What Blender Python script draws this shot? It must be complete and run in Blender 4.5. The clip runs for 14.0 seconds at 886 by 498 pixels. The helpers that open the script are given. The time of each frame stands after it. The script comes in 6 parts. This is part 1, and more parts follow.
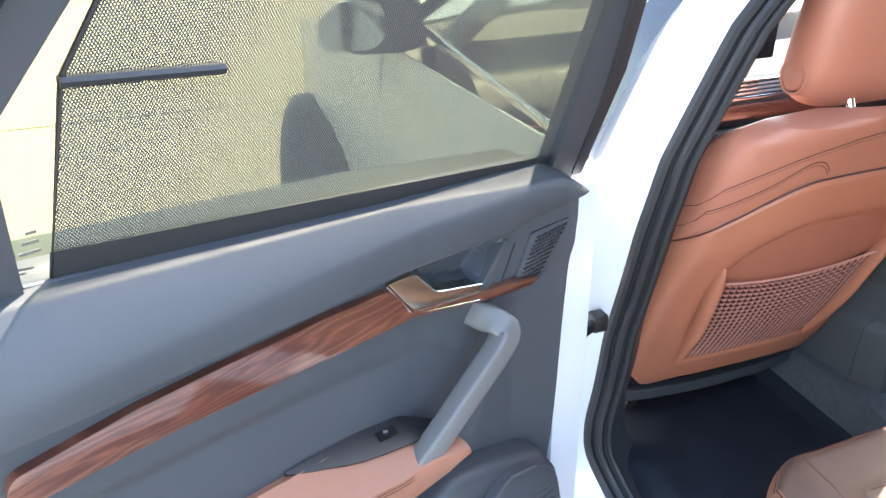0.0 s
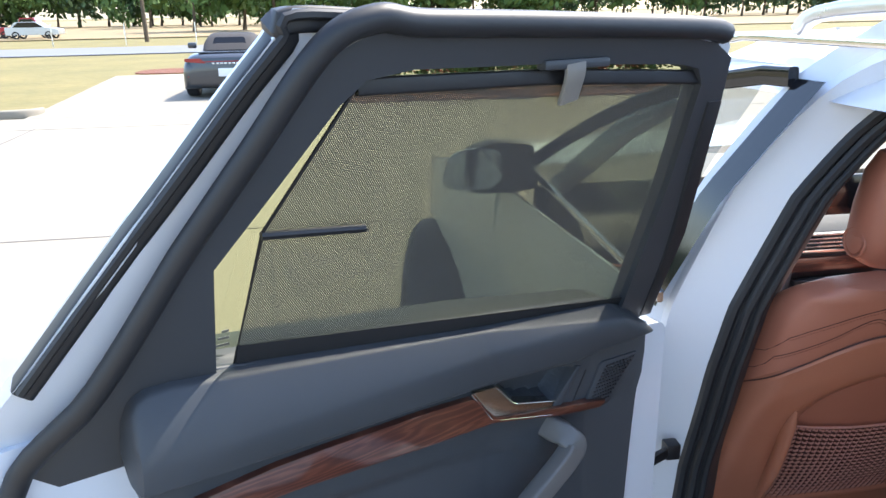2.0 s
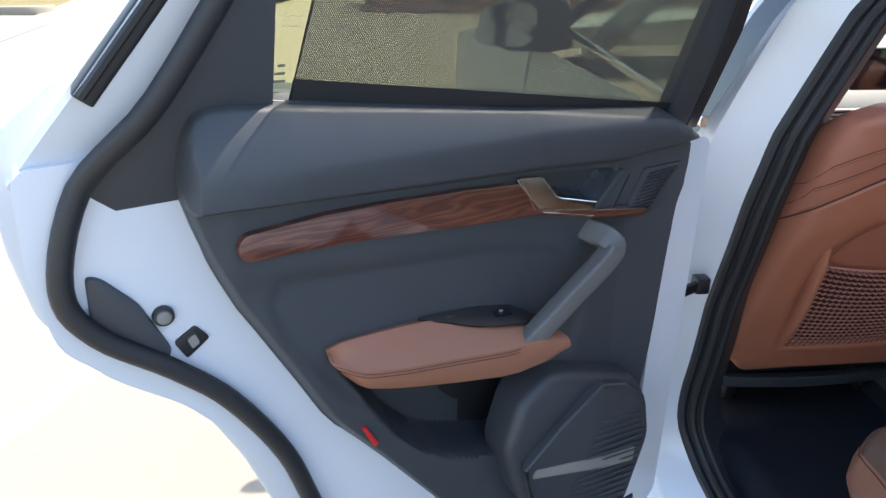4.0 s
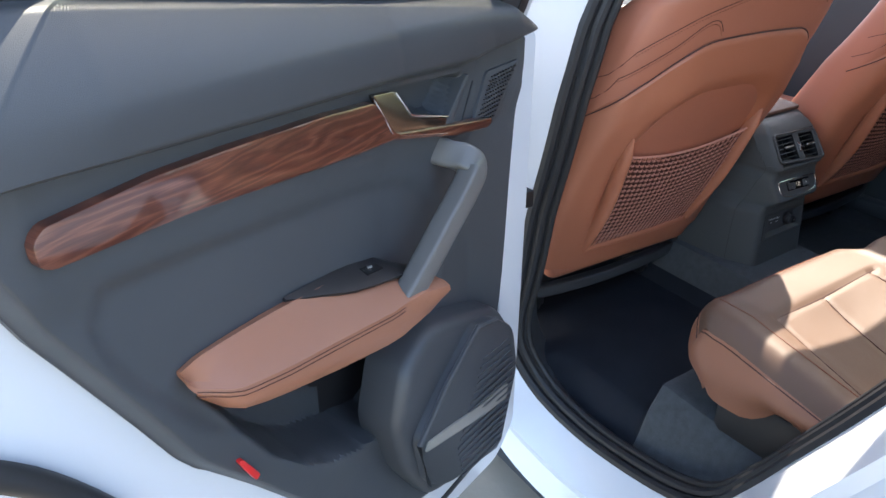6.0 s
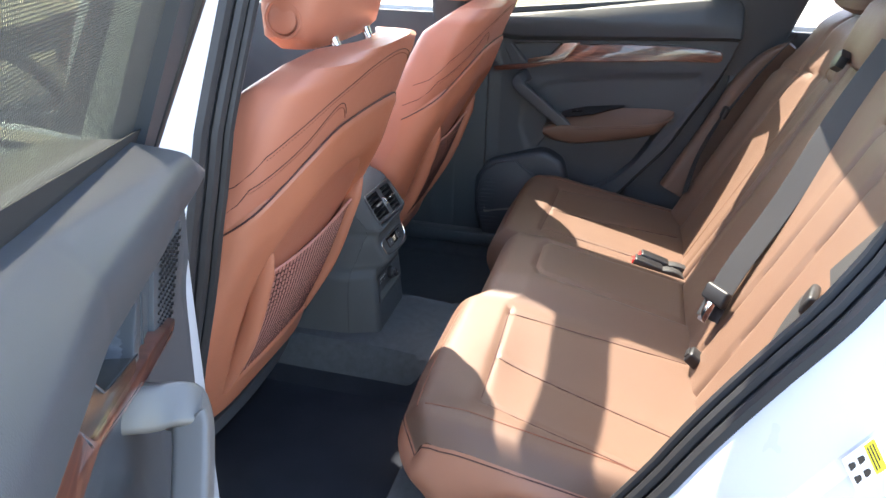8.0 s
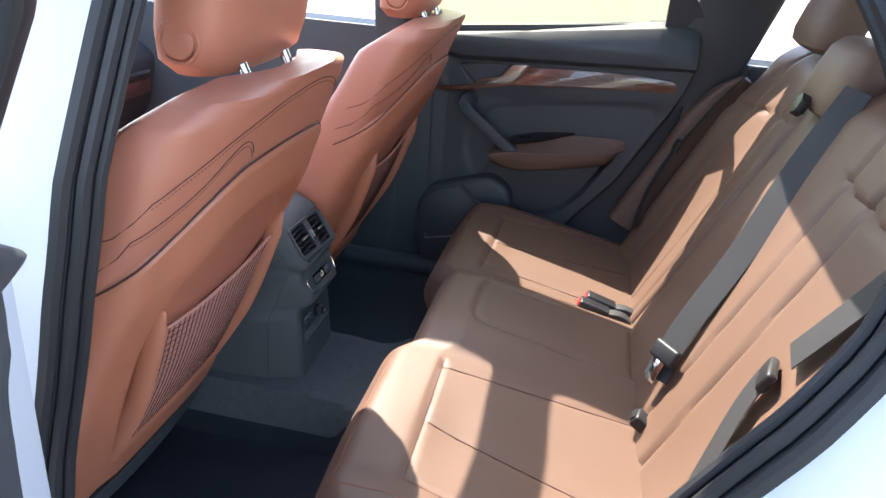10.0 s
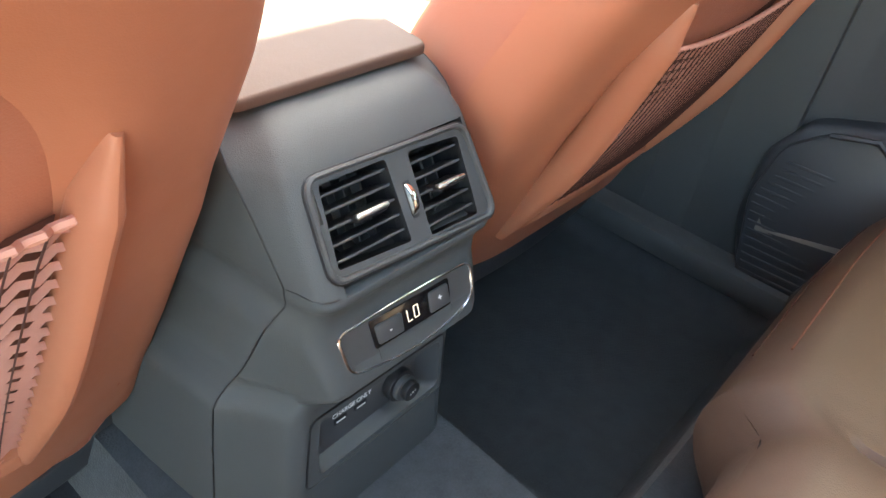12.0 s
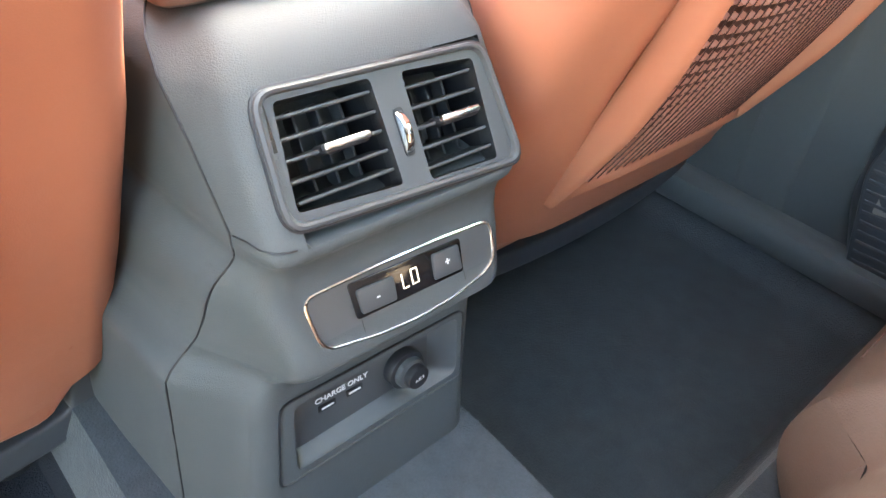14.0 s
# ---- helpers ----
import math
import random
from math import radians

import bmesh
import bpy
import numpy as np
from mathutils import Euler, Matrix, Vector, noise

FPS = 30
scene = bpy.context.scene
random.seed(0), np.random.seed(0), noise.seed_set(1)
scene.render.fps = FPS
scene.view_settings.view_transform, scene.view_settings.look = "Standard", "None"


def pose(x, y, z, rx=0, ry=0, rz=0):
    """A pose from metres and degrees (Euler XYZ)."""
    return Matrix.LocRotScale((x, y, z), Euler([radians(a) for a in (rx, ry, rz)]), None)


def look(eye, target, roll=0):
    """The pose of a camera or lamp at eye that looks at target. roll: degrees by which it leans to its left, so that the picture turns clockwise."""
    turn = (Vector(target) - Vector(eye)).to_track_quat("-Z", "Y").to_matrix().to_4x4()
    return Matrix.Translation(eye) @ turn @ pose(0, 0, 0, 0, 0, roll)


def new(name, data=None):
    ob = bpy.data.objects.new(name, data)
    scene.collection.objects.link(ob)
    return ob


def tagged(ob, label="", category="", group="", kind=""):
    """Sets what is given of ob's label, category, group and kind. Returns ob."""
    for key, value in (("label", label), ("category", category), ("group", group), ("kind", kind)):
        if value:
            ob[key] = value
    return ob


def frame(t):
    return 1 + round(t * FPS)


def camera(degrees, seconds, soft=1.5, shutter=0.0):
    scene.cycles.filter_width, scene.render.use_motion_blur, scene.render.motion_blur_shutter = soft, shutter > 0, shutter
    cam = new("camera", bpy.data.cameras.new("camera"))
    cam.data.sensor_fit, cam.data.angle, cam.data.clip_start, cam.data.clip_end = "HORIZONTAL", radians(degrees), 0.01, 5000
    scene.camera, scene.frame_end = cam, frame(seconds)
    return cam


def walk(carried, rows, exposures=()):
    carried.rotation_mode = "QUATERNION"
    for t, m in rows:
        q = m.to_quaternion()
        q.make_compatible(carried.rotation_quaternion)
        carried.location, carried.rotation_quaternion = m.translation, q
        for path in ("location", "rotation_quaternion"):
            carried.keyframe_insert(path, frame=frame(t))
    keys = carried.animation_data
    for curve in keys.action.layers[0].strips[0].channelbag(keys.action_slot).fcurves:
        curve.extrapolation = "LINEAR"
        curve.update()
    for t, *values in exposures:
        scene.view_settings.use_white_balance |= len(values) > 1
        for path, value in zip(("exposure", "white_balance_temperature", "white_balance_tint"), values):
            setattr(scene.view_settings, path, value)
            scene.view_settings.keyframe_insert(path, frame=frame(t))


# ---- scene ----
cam = camera(62.3, 14.0)
PATH = [
    (0, (-1.48, -0.976, 1.521), (-0.935, 0.715, 0.603), -1.6),
    (0.5, (-1.483, -1.112, 1.609), (-1.097, 0.701, 0.858), -1.2),
    (1, (-1.479, -1.172, 1.632), (-1.171, 0.692, 0.978), -1.6),
    (1.5, (-1.485, -1.175, 1.621), (-1.201, 0.703, 0.994), -1.6),
    (2, (-1.487, -1.179, 1.62), (-1.22, 0.704, 1.003), -1.1),
    (2.5, (-1.507, -1.199, 1.581), (-1.262, 0.682, 0.948), -0.6),
    (3, (-1.519, -1.228, 1.525), (-1.295, 0.641, 0.851), -0.1),
    (3.5, (-1.532, -1.239, 1.461), (-1.326, 0.61, 0.728), 0.1),
    (3.7, (-1.536, -1.24, 1.443), (-1.326, 0.595, 0.675), 0.5),
    (5.8, (-1.699, -1.015, 1.326), (-0.858, 0.554, 0.414), 0.2),
    (6, (-1.685, -0.977, 1.317), (-0.724, 0.522, 0.407), 0.3),
    (6.5, (-1.593, -0.819, 1.325), (-0.344, 0.446, 0.408), 0.6),
    (7, (-1.527, -0.694, 1.343), (-0.039, 0.295, 0.446), 1.1),
    (7.5, (-1.573, -0.579, 1.34), (0.092, 0.115, 0.476), 1.4),
    (8, (-1.582, -0.538, 1.346), (0.185, -0.087, 0.526), 1.5),
    (8.2, (-1.573, -0.526, 1.347), (0.223, -0.156, 0.549), 1.6),
    (10.3, (-1.327, -0.541, 1.366), (0.471, -0.204, 0.558), 5.2),
    (10.5, (-1.221, -0.557, 1.35), (0.541, -0.141, 0.501), 5.9),
    (11, (-0.895, -0.488, 1.275), (0.732, 0.117, 0.281), 8.2),
    (11.5, (-0.561, -0.351, 1.108), (0.926, 0.435, 0.025), 9.3),
    (12, (-0.346, -0.266, 1.011), (0.974, 0.652, -0.179), 10.5),
    (12.5, (-0.248, -0.225, 0.968), (0.967, 0.789, -0.255), 10.3),
    (13, (-0.24, -0.245, 0.938), (0.88, 0.845, -0.311), 8.9),
    (13.5, (-0.236, -0.27, 0.925), (0.859, 0.844, -0.323), 7.8),
    (14, (-0.241, -0.269, 0.925), (0.892, 0.836, -0.297), 6.6),
]
EXPOSURES = [(0, 3.5, 6900, 10), (0.5, 3.0, 6900, 10), (1.0, 2.35, 6500, 10), (1.5, 2.02, 6350, 10), (3.5, 2.02, 6650, 10), (6.0, 2.65, 6900, 10), (6.5, 2.95, 7150, 10), (7.5, 3.25, 6950, 10), (8.2, 3.3, 6750, 10), (10.3, 3.0, 6500, 10), (11.0, 3.25, 6650, 9), (11.5, 3.7, 7100, 7), (12.0, 4.3, 8100, 5), (13.0, 5.0, 8000, 4), (14.0, 5.25, 7900, 4)]
walk(cam, [(t, look(eye, target, roll)) for t, eye, target, roll in PATH], EXPOSURES)

# ---------------------------------------------------------------- world, sun
SUN_DIR = Vector((0.60, 0.44, 1.0)).normalized()
world = bpy.data.worlds.new("world")
scene.world = world
world.use_nodes = True
wn = world.node_tree.nodes
wn.clear()
sky = wn.new("ShaderNodeTexSky")
sky.sky_type = "NISHITA"
sky.sun_disc = False
sky.sun_elevation = math.asin(SUN_DIR.z)
sky.sun_rotation = math.atan2(SUN_DIR.x, SUN_DIR.y)
sky.air_density, sky.dust_density = 1.0, 1.5
bgn = wn.new("ShaderNodeBackground")
bgn.inputs["Strength"].default_value = 0.15
won = wn.new("ShaderNodeOutputWorld")
world.node_tree.links.new(sky.outputs[0], bgn.inputs["Color"])
world.node_tree.links.new(bgn.outputs[0], won.inputs["Surface"])
sun_data = bpy.data.lights.new("sun", "SUN")
sun_data.energy, sun_data.angle, sun_data.color = 2.5, radians(0.55), (1.0, 0.94, 0.83)
sun = new("sun", sun_data)
sun.matrix_world = look(SUN_DIR * 30, (0, 0, 0))


# ---------------------------------------------------------------- materials
def material(name):
    m = bpy.data.materials.new(name)
    m.use_nodes = True
    nt = m.node_tree
    b = nt.nodes["Principled BSDF"]
    return m, nt, b


def surface(name, color, rough=0.5, vary=0.12, scale=6.0, grain=300.0, bump=0.1, dist=0.0004, metal=0.0, coat=0.0, spec=0.5, sheen=0.0, second=None):
    """A surface with blotches at a large scale and grain with relief at a fine one."""
    m, nt, b = material(name)
    n, l = nt.nodes, nt.links
    co = n.new("ShaderNodeTexCoord")
    big = n.new("ShaderNodeTexNoise")
    big.inputs["Scale"].default_value, big.inputs["Detail"].default_value = scale, 5
    fine = n.new("ShaderNodeTexNoise")
    fine.inputs["Scale"].default_value, fine.inputs["Detail"].default_value = grain, 3
    l.new(co.outputs["Object"], big.inputs["Vector"]), l.new(co.outputs["Object"], fine.inputs["Vector"])
    ramp = n.new("ShaderNodeMix")
    ramp.data_type = "RGBA"
    lo = tuple(c * (1 - vary) for c in color)
    hi = tuple(min(1, c * (1 + vary)) for c in (second or color))
    ramp.inputs["A"].default_value, ramp.inputs["B"].default_value = (*lo, 1), (*hi, 1)
    mixf = n.new("ShaderNodeMath")
    mixf.operation = "MULTIPLY_ADD"
    mixf.inputs[1].default_value, mixf.inputs[2].default_value = 0.35, 0.0
    l.new(fine.outputs["Fac"], mixf.inputs[0])
    add = n.new("ShaderNodeMath")
    add.operation = "MULTIPLY_ADD"
    add.inputs[1].default_value = 0.65
    l.new(big.outputs["Fac"], add.inputs[0]), l.new(mixf.outputs[0], add.inputs[2])
    l.new(add.outputs[0], ramp.inputs["Factor"])
    l.new(ramp.outputs["Result"], b.inputs["Base Color"])
    rr = n.new("ShaderNodeMapRange")
    rr.inputs["To Min"].default_value, rr.inputs["To Max"].default_value = max(0.02, rough - 0.07), min(1, rough + 0.07)
    l.new(big.outputs["Fac"], rr.inputs["Value"]), l.new(rr.outputs["Result"], b.inputs["Roughness"])
    if bump:
        bp = n.new("ShaderNodeBump")
        bp.inputs["Strength"].default_value, bp.inputs["Distance"].default_value = bump, dist
        l.new(fine.outputs["Fac"], bp.inputs["Height"]), l.new(bp.outputs[0], b.inputs["Normal"])
    b.inputs["Metallic"].default_value = metal
    b.inputs["Coat Weight"].default_value = coat
    b.inputs["Coat Roughness"].default_value = 0.04
    b.inputs["Specular IOR Level"].default_value = spec
    b.inputs["Sheen Weight"].default_value = sheen
    return m


def leather_grain(name, color, rough=0.42, cell=420.0, strength=0.22, vary=0.07, wrinkle=0.006, spec=0.45):
    m, nt, b = material(name)
    n, l = nt.nodes, nt.links
    co = n.new("ShaderNodeTexCoord")
    vor = n.new("ShaderNodeTexVoronoi")
    vor.feature = "DISTANCE_TO_EDGE"
    vor.inputs["Scale"].default_value = cell
    big = n.new("ShaderNodeTexNoise")
    big.inputs["Scale"].default_value, big.inputs["Detail"].default_value = 7, 6
    l.new(co.outputs["Object"], vor.inputs["Vector"]), l.new(co.outputs["Object"], big.inputs["Vector"])
    mx = n.new("ShaderNodeMix")
    mx.data_type = "RGBA"
    mx.inputs["A"].default_value = (*(c * (1 - vary) for c in color), 1)
    mx.inputs["B"].default_value = (*(min(1, c * (1 + vary)) for c in color), 1)
    l.new(big.outputs["Fac"], mx.inputs["Factor"])
    l.new(mx.outputs["Result"], b.inputs["Base Color"])
    cl = n.new("ShaderNodeMath")
    cl.operation = "MINIMUM"
    cl.inputs[1].default_value = 0.25
    l.new(vor.outputs["Distance"], cl.inputs[0])
    wr = n.new("ShaderNodeTexNoise")
    wr.inputs["Scale"].default_value, wr.inputs["Detail"].default_value = 26, 4
    l.new(co.outputs["Object"], wr.inputs["Vector"])
    bp0 = n.new("ShaderNodeBump")
    bp0.inputs["Strength"].default_value, bp0.inputs["Distance"].default_value = 0.12, wrinkle
    l.new(wr.outputs["Fac"], bp0.inputs["Height"])
    bp = n.new("ShaderNodeBump")
    bp.inputs["Strength"].default_value, bp.inputs["Distance"].default_value = strength, 0.0008
    l.new(cl.outputs[0], bp.inputs["Height"]), l.new(bp0.outputs[0], bp.inputs["Normal"]), l.new(bp.outputs[0], b.inputs["Normal"])
    b.inputs["Roughness"].default_value = rough
    b.inputs["Specular IOR Level"].default_value = spec
    return m


def wood_veneer(name):
    """Glossy walnut: cathedral bands bent by a slow noise, with fine pores along the grain."""
    m, nt, b = material(name)
    n, l = nt.nodes, nt.links
    co = n.new("ShaderNodeTexCoord")
    mp = n.new("ShaderNodeMapping")
    mp.inputs["Scale"].default_value = (3.0, 24.0, 1.0)
    mp.inputs["Rotation"].default_value = (0, 0, radians(-9))
    l.new(co.outputs["UV"], mp.inputs["Vector"])
    slow = n.new("ShaderNodeTexNoise")
    slow.inputs["Scale"].default_value, slow.inputs["Detail"].default_value, slow.inputs["Distortion"].default_value = 1.6, 2, 0.6
    l.new(mp.outputs[0], slow.inputs["Vector"])
    rings = n.new("ShaderNodeMath")
    rings.operation = "MULTIPLY"
    rings.inputs[1].default_value = 46.0
    l.new(slow.outputs["Fac"], rings.inputs[0])
    flow = n.new("ShaderNodeSeparateXYZ")
    l.new(co.outputs["UV"], flow.inputs[0])
    rise = n.new("ShaderNodeMath")
    rise.operation = "MULTIPLY_ADD"
    rise.inputs[1].default_value = 560.0
    l.new(flow.outputs[1], rise.inputs[0]), l.new(rings.outputs[0], rise.inputs[2])
    sn = n.new("ShaderNodeMath")
    sn.operation = "SINE"
    l.new(rise.outputs[0], sn.inputs[0])
    mp2 = n.new("ShaderNodeMapping")
    mp2.inputs["Scale"].default_value = (16.0, 420.0, 1.0)
    mp2.inputs["Rotation"].default_value = (0, 0, radians(-9))
    l.new(co.outputs["UV"], mp2.inputs["Vector"])
    pore = n.new("ShaderNodeTexNoise")
    pore.inputs["Scale"].default_value, pore.inputs["Detail"].default_value = 2.0, 5
    l.new(mp2.outputs[0], pore.inputs["Vector"])
    a1 = n.new("ShaderNodeMath")
    a1.operation = "MULTIPLY_ADD"
    a1.inputs[1].default_value, a1.inputs[2].default_value = 0.13, 0.26
    l.new(sn.outputs[0], a1.inputs[0])
    a2 = n.new("ShaderNodeMath")
    a2.operation = "MULTIPLY_ADD"
    a2.inputs[1].default_value = 0.42
    l.new(pore.outputs["Fac"], a2.inputs[0]), l.new(a1.outputs[0], a2.inputs[2])
    cr = n.new("ShaderNodeValToRGB")
    e = cr.color_ramp.elements
    e[0].position, e[0].color = 0.2, (0.040, 0.012, 0.008, 1)
    e[1].position, e[1].color = 0.8, (0.21, 0.078, 0.045, 1)
    mid = cr.color_ramp.elements.new(0.5)
    mid.color = (0.10, 0.028, 0.016, 1)
    l.new(a2.outputs[0], cr.inputs["Fac"]), l.new(cr.outputs[0], b.inputs["Base Color"])
    b.inputs["Roughness"].default_value = 0.3
    b.inputs["Coat Weight"].default_value, b.inputs["Coat Roughness"].default_value = 1.0, 0.06
    return m


def pane(name, tint=(0.92, 0.95, 0.9), gloss=0.06):
    m = bpy.data.materials.new(name)
    m.use_nodes = True
    n, l = m.node_tree.nodes, m.node_tree.links
    n.clear()
    tr, gl, mx, out, fr = (n.new(k) for k in ("ShaderNodeBsdfTransparent", "ShaderNodeBsdfGlossy", "ShaderNodeMixShader", "ShaderNodeOutputMaterial", "ShaderNodeLayerWeight"))
    pw = n.new("ShaderNodeMath")
    pw.operation = "POWER"
    pw.inputs[1].default_value = 4.0
    ad = n.new("ShaderNodeMath")
    ad.operation = "MULTIPLY_ADD"
    ad.inputs[1].default_value, ad.inputs[2].default_value = 0.6, 0.03
    tr.inputs["Color"].default_value = (*tint, 1)
    gl.inputs["Roughness"].default_value = 0.02
    fr.inputs["Blend"].default_value = 0.5
    l.new(fr.outputs["Facing"], pw.inputs[0]), l.new(pw.outputs[0], ad.inputs[0]), l.new(ad.outputs[0], mx.inputs[0]), l.new(tr.outputs[0], mx.inputs[1]), l.new(gl.outputs[0], mx.inputs[2]), l.new(mx.outputs[0], out.inputs["Surface"])
    return m


def mesh_fabric(name, pitch, color, cover, ax="XZ", rough=0.75):
    """Fabric with round holes in a staggered grid; cover: how much of the cloth is thread."""
    m = bpy.data.materials.new(name)
    m.use_nodes = True
    n, l = m.node_tree.nodes, m.node_tree.links
    b = n["Principled BSDF"]
    out = n["Material Output"]
    b.inputs["Base Color"].default_value = (*color, 1)
    b.inputs["Roughness"].default_value = rough
    uv = n.new("ShaderNodeUVMap")
    sp = n.new("ShaderNodeSeparateXYZ")
    l.new(uv.outputs[0], sp.inputs[0])

    def wave(expr_a, expr_b, k):
        a = n.new("ShaderNodeMath")
        a.operation = "MULTIPLY_ADD"
        a.inputs[1].default_value = k
        l.new(expr_a, a.inputs[2])
        l.new(expr_b, a.inputs[0])
        c = n.new("ShaderNodeMath")
        c.operation = "MULTIPLY"
        c.inputs[1].default_value = 2 * math.pi / pitch
        l.new(a.outputs[0], c.inputs[0])
        s = n.new("ShaderNodeMath")
        s.operation = "SINE"
        l.new(c.outputs[0], s.inputs[0])
        return s.outputs[0]

    p = n.new("ShaderNodeMath")
    p.operation = "MULTIPLY"
    l.new(wave(sp.outputs[0], sp.outputs[1], 0.6), p.inputs[0])
    l.new(wave(sp.outputs[0], sp.outputs[1], -0.6), p.inputs[1])
    g = n.new("ShaderNodeMath")
    g.operation = "GREATER_THAN"
    g.inputs[1].default_value = cover
    ab = n.new("ShaderNodeMath")
    ab.operation = "ABSOLUTE"
    l.new(p.outputs[0], ab.inputs[0]), l.new(ab.outputs[0], g.inputs[0])
    tr = n.new("ShaderNodeBsdfTransparent")
    mx = n.new("ShaderNodeMixShader")
    l.new(g.outputs[0], mx.inputs[0]), l.new(b.outputs[0], mx.inputs[1]), l.new(tr.outputs[0], mx.inputs[2]), l.new(mx.outputs[0], out.inputs["Surface"])
    return m


def glow(name, color, strength):
    m, nt, b = material(name)
    b.inputs["Base Color"].default_value = (0.02, 0.02, 0.02, 1)
    b.inputs["Emission Color"].default_value, b.inputs["Emission Strength"].default_value = (*color, 1), strength
    return m


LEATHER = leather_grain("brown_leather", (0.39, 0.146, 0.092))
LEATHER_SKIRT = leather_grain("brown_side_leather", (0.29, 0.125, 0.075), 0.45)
# bench leather with warm bounce light put into the colour
LEATHER_BOUNCE = leather_grain("bounce_lit_leather", (0.29, 0.125, 0.076), 0.45)
# front seat leather darkened and dulled; bench shade is put into the colour
LEATHER_SHADED = leather_grain("brown_leather_shaded", (0.124, 0.070, 0.047), 0.55, 380, 0.3)
# bench leather toned down; dimmer light on the lid is in the colour
LEATHER_LID = leather_grain("lid_leather", (0.085, 0.052, 0.040), 0.6, 380, 0.2, 0.07, 0.004, 0.2)
LEATHER_SHELL = leather_grain("brown_leather_shell", (0.39, 0.144, 0.082), 0.45, 600, 0.12)
PIPING = surface("dark_stitch", (0.06, 0.02, 0.015), 0.7, grain=900)
STITCH = surface("brown_thread", (0.17, 0.06, 0.035), 0.7, grain=900)
TRIM = leather_grain("grey_soft_trim", (0.050, 0.055, 0.062), 0.46, 700, 0.22, 0.07, 0.001, 0.38)
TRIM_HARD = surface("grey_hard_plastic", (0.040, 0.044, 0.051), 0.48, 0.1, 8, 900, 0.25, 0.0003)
GREY_SILVER = surface("satin_grey_plastic", (0.215, 0.205, 0.188), 0.38, 0.06, 8, 900, 0.1, 0.0002)
CONSOLE = leather_grain("console_plastic", (0.066, 0.072, 0.074), 0.55, 650, 0.5, 0.05, 0.0006, 0.22)
CONSOLE_SMOOTH = surface("console_smooth", (0.052, 0.055, 0.058), 0.4, 0.08, 8, 800, 0.05, 0.0002)
BLACK = surface("black_plastic", (0.012, 0.012, 0.014), 0.45, 0.1, 9, 500, 0.1)
GLOSS_BLACK = surface("gloss_black", (0.008, 0.008, 0.009), 0.08, 0.05, 9, 500, 0.0)
RUBBER = surface("black_rubber", (0.016, 0.017, 0.020), 0.5, 0.12, 12, 400, 0.1)
CHROME = surface("chrome", (0.78, 0.78, 0.8), 0.12, 0.04, 10, 400, 0.0, metal=1.0)
SATIN = surface("satin_aluminium", (0.62, 0.62, 0.63), 0.28, 0.05, 10, 600, 0.05, metal=1.0)
PAINT = surface("white_paint", (0.64, 0.665, 0.71), 0.3, 0.03, 3, 900, 0.0, coat=0.7)
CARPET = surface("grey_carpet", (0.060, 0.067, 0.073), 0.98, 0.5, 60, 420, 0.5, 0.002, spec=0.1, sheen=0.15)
# the tunnel carpet again, with the far footwell's shade in its colour
CARPET_SHADED = surface("footwell_carpet_shaded", (0.040, 0.046, 0.051), 0.98, 0.45, 40, 450, 0.6, 0.002, spec=0.08, sheen=0.1)
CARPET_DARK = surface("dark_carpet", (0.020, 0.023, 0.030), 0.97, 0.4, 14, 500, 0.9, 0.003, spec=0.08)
WOOD = wood_veneer("gloss_walnut")
BELT = surface("belt_webbing", (0.022, 0.022, 0.024), 0.6, 0.1, 10, 900, 0.5, 0.0005)
RED = surface("red_plastic", (0.55, 0.02, 0.02), 0.35, 0.05)
GLASS = pane("car_glass", (0.72, 0.73, 0.58))
GLASS_CLEAR = pane("clear_glass", (0.93, 0.95, 0.93))
GLASS_DARK = pane("tinted_glass", (0.58, 0.61, 0.61))
SHADE = mesh_fabric("shade_mesh", 0.0049, (0.07, 0.068, 0.064), 0.64)
WHITE_LABEL = surface("label_white", (0.75, 0.75, 0.78), 0.5, 0.05)
YELLOW_LABEL = surface("label_yellow", (0.75, 0.62, 0.03), 0.5, 0.05)
NET_CORD = surface("net_cord", (0.52, 0.24, 0.18), 0.7, 0.15, 40, 900, 0.2)
POCKET_SHADED = surface("pocket_shaded", (0.10, 0.036, 0.024), 0.9)
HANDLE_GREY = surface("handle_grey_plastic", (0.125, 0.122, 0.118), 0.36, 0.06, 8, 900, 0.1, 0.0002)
HEADLINER = surface("light_headliner", (0.55, 0.53, 0.5), 0.9, 0.05, 10, 500, 0.3)
CONCRETE = surface("sunlit_concrete", (0.262, 0.235, 0.188), 0.9, 0.13, 0.6, 45, 0.35, 0.004)
LINE = surface("worn_white_line", (0.78, 0.77, 0.74), 0.85, 0.12, 9, 60, 0.2, 0.002)
ASPHALT = surface("grey_road", (0.16, 0.165, 0.175), 0.9, 0.15, 0.5, 60, 0.3, 0.004)
GRASS_SOIL = surface("dry_grass_ground", (0.11, 0.118, 0.032), 1.0, 0.5, 0.35, 4, 0.6, 0.03, second=(0.19, 0.15, 0.055))
DRY_FIELD = surface("dry_field", (0.25, 0.19, 0.10), 1.0, 0.3, 0.15, 3, 0.5, 0.03)


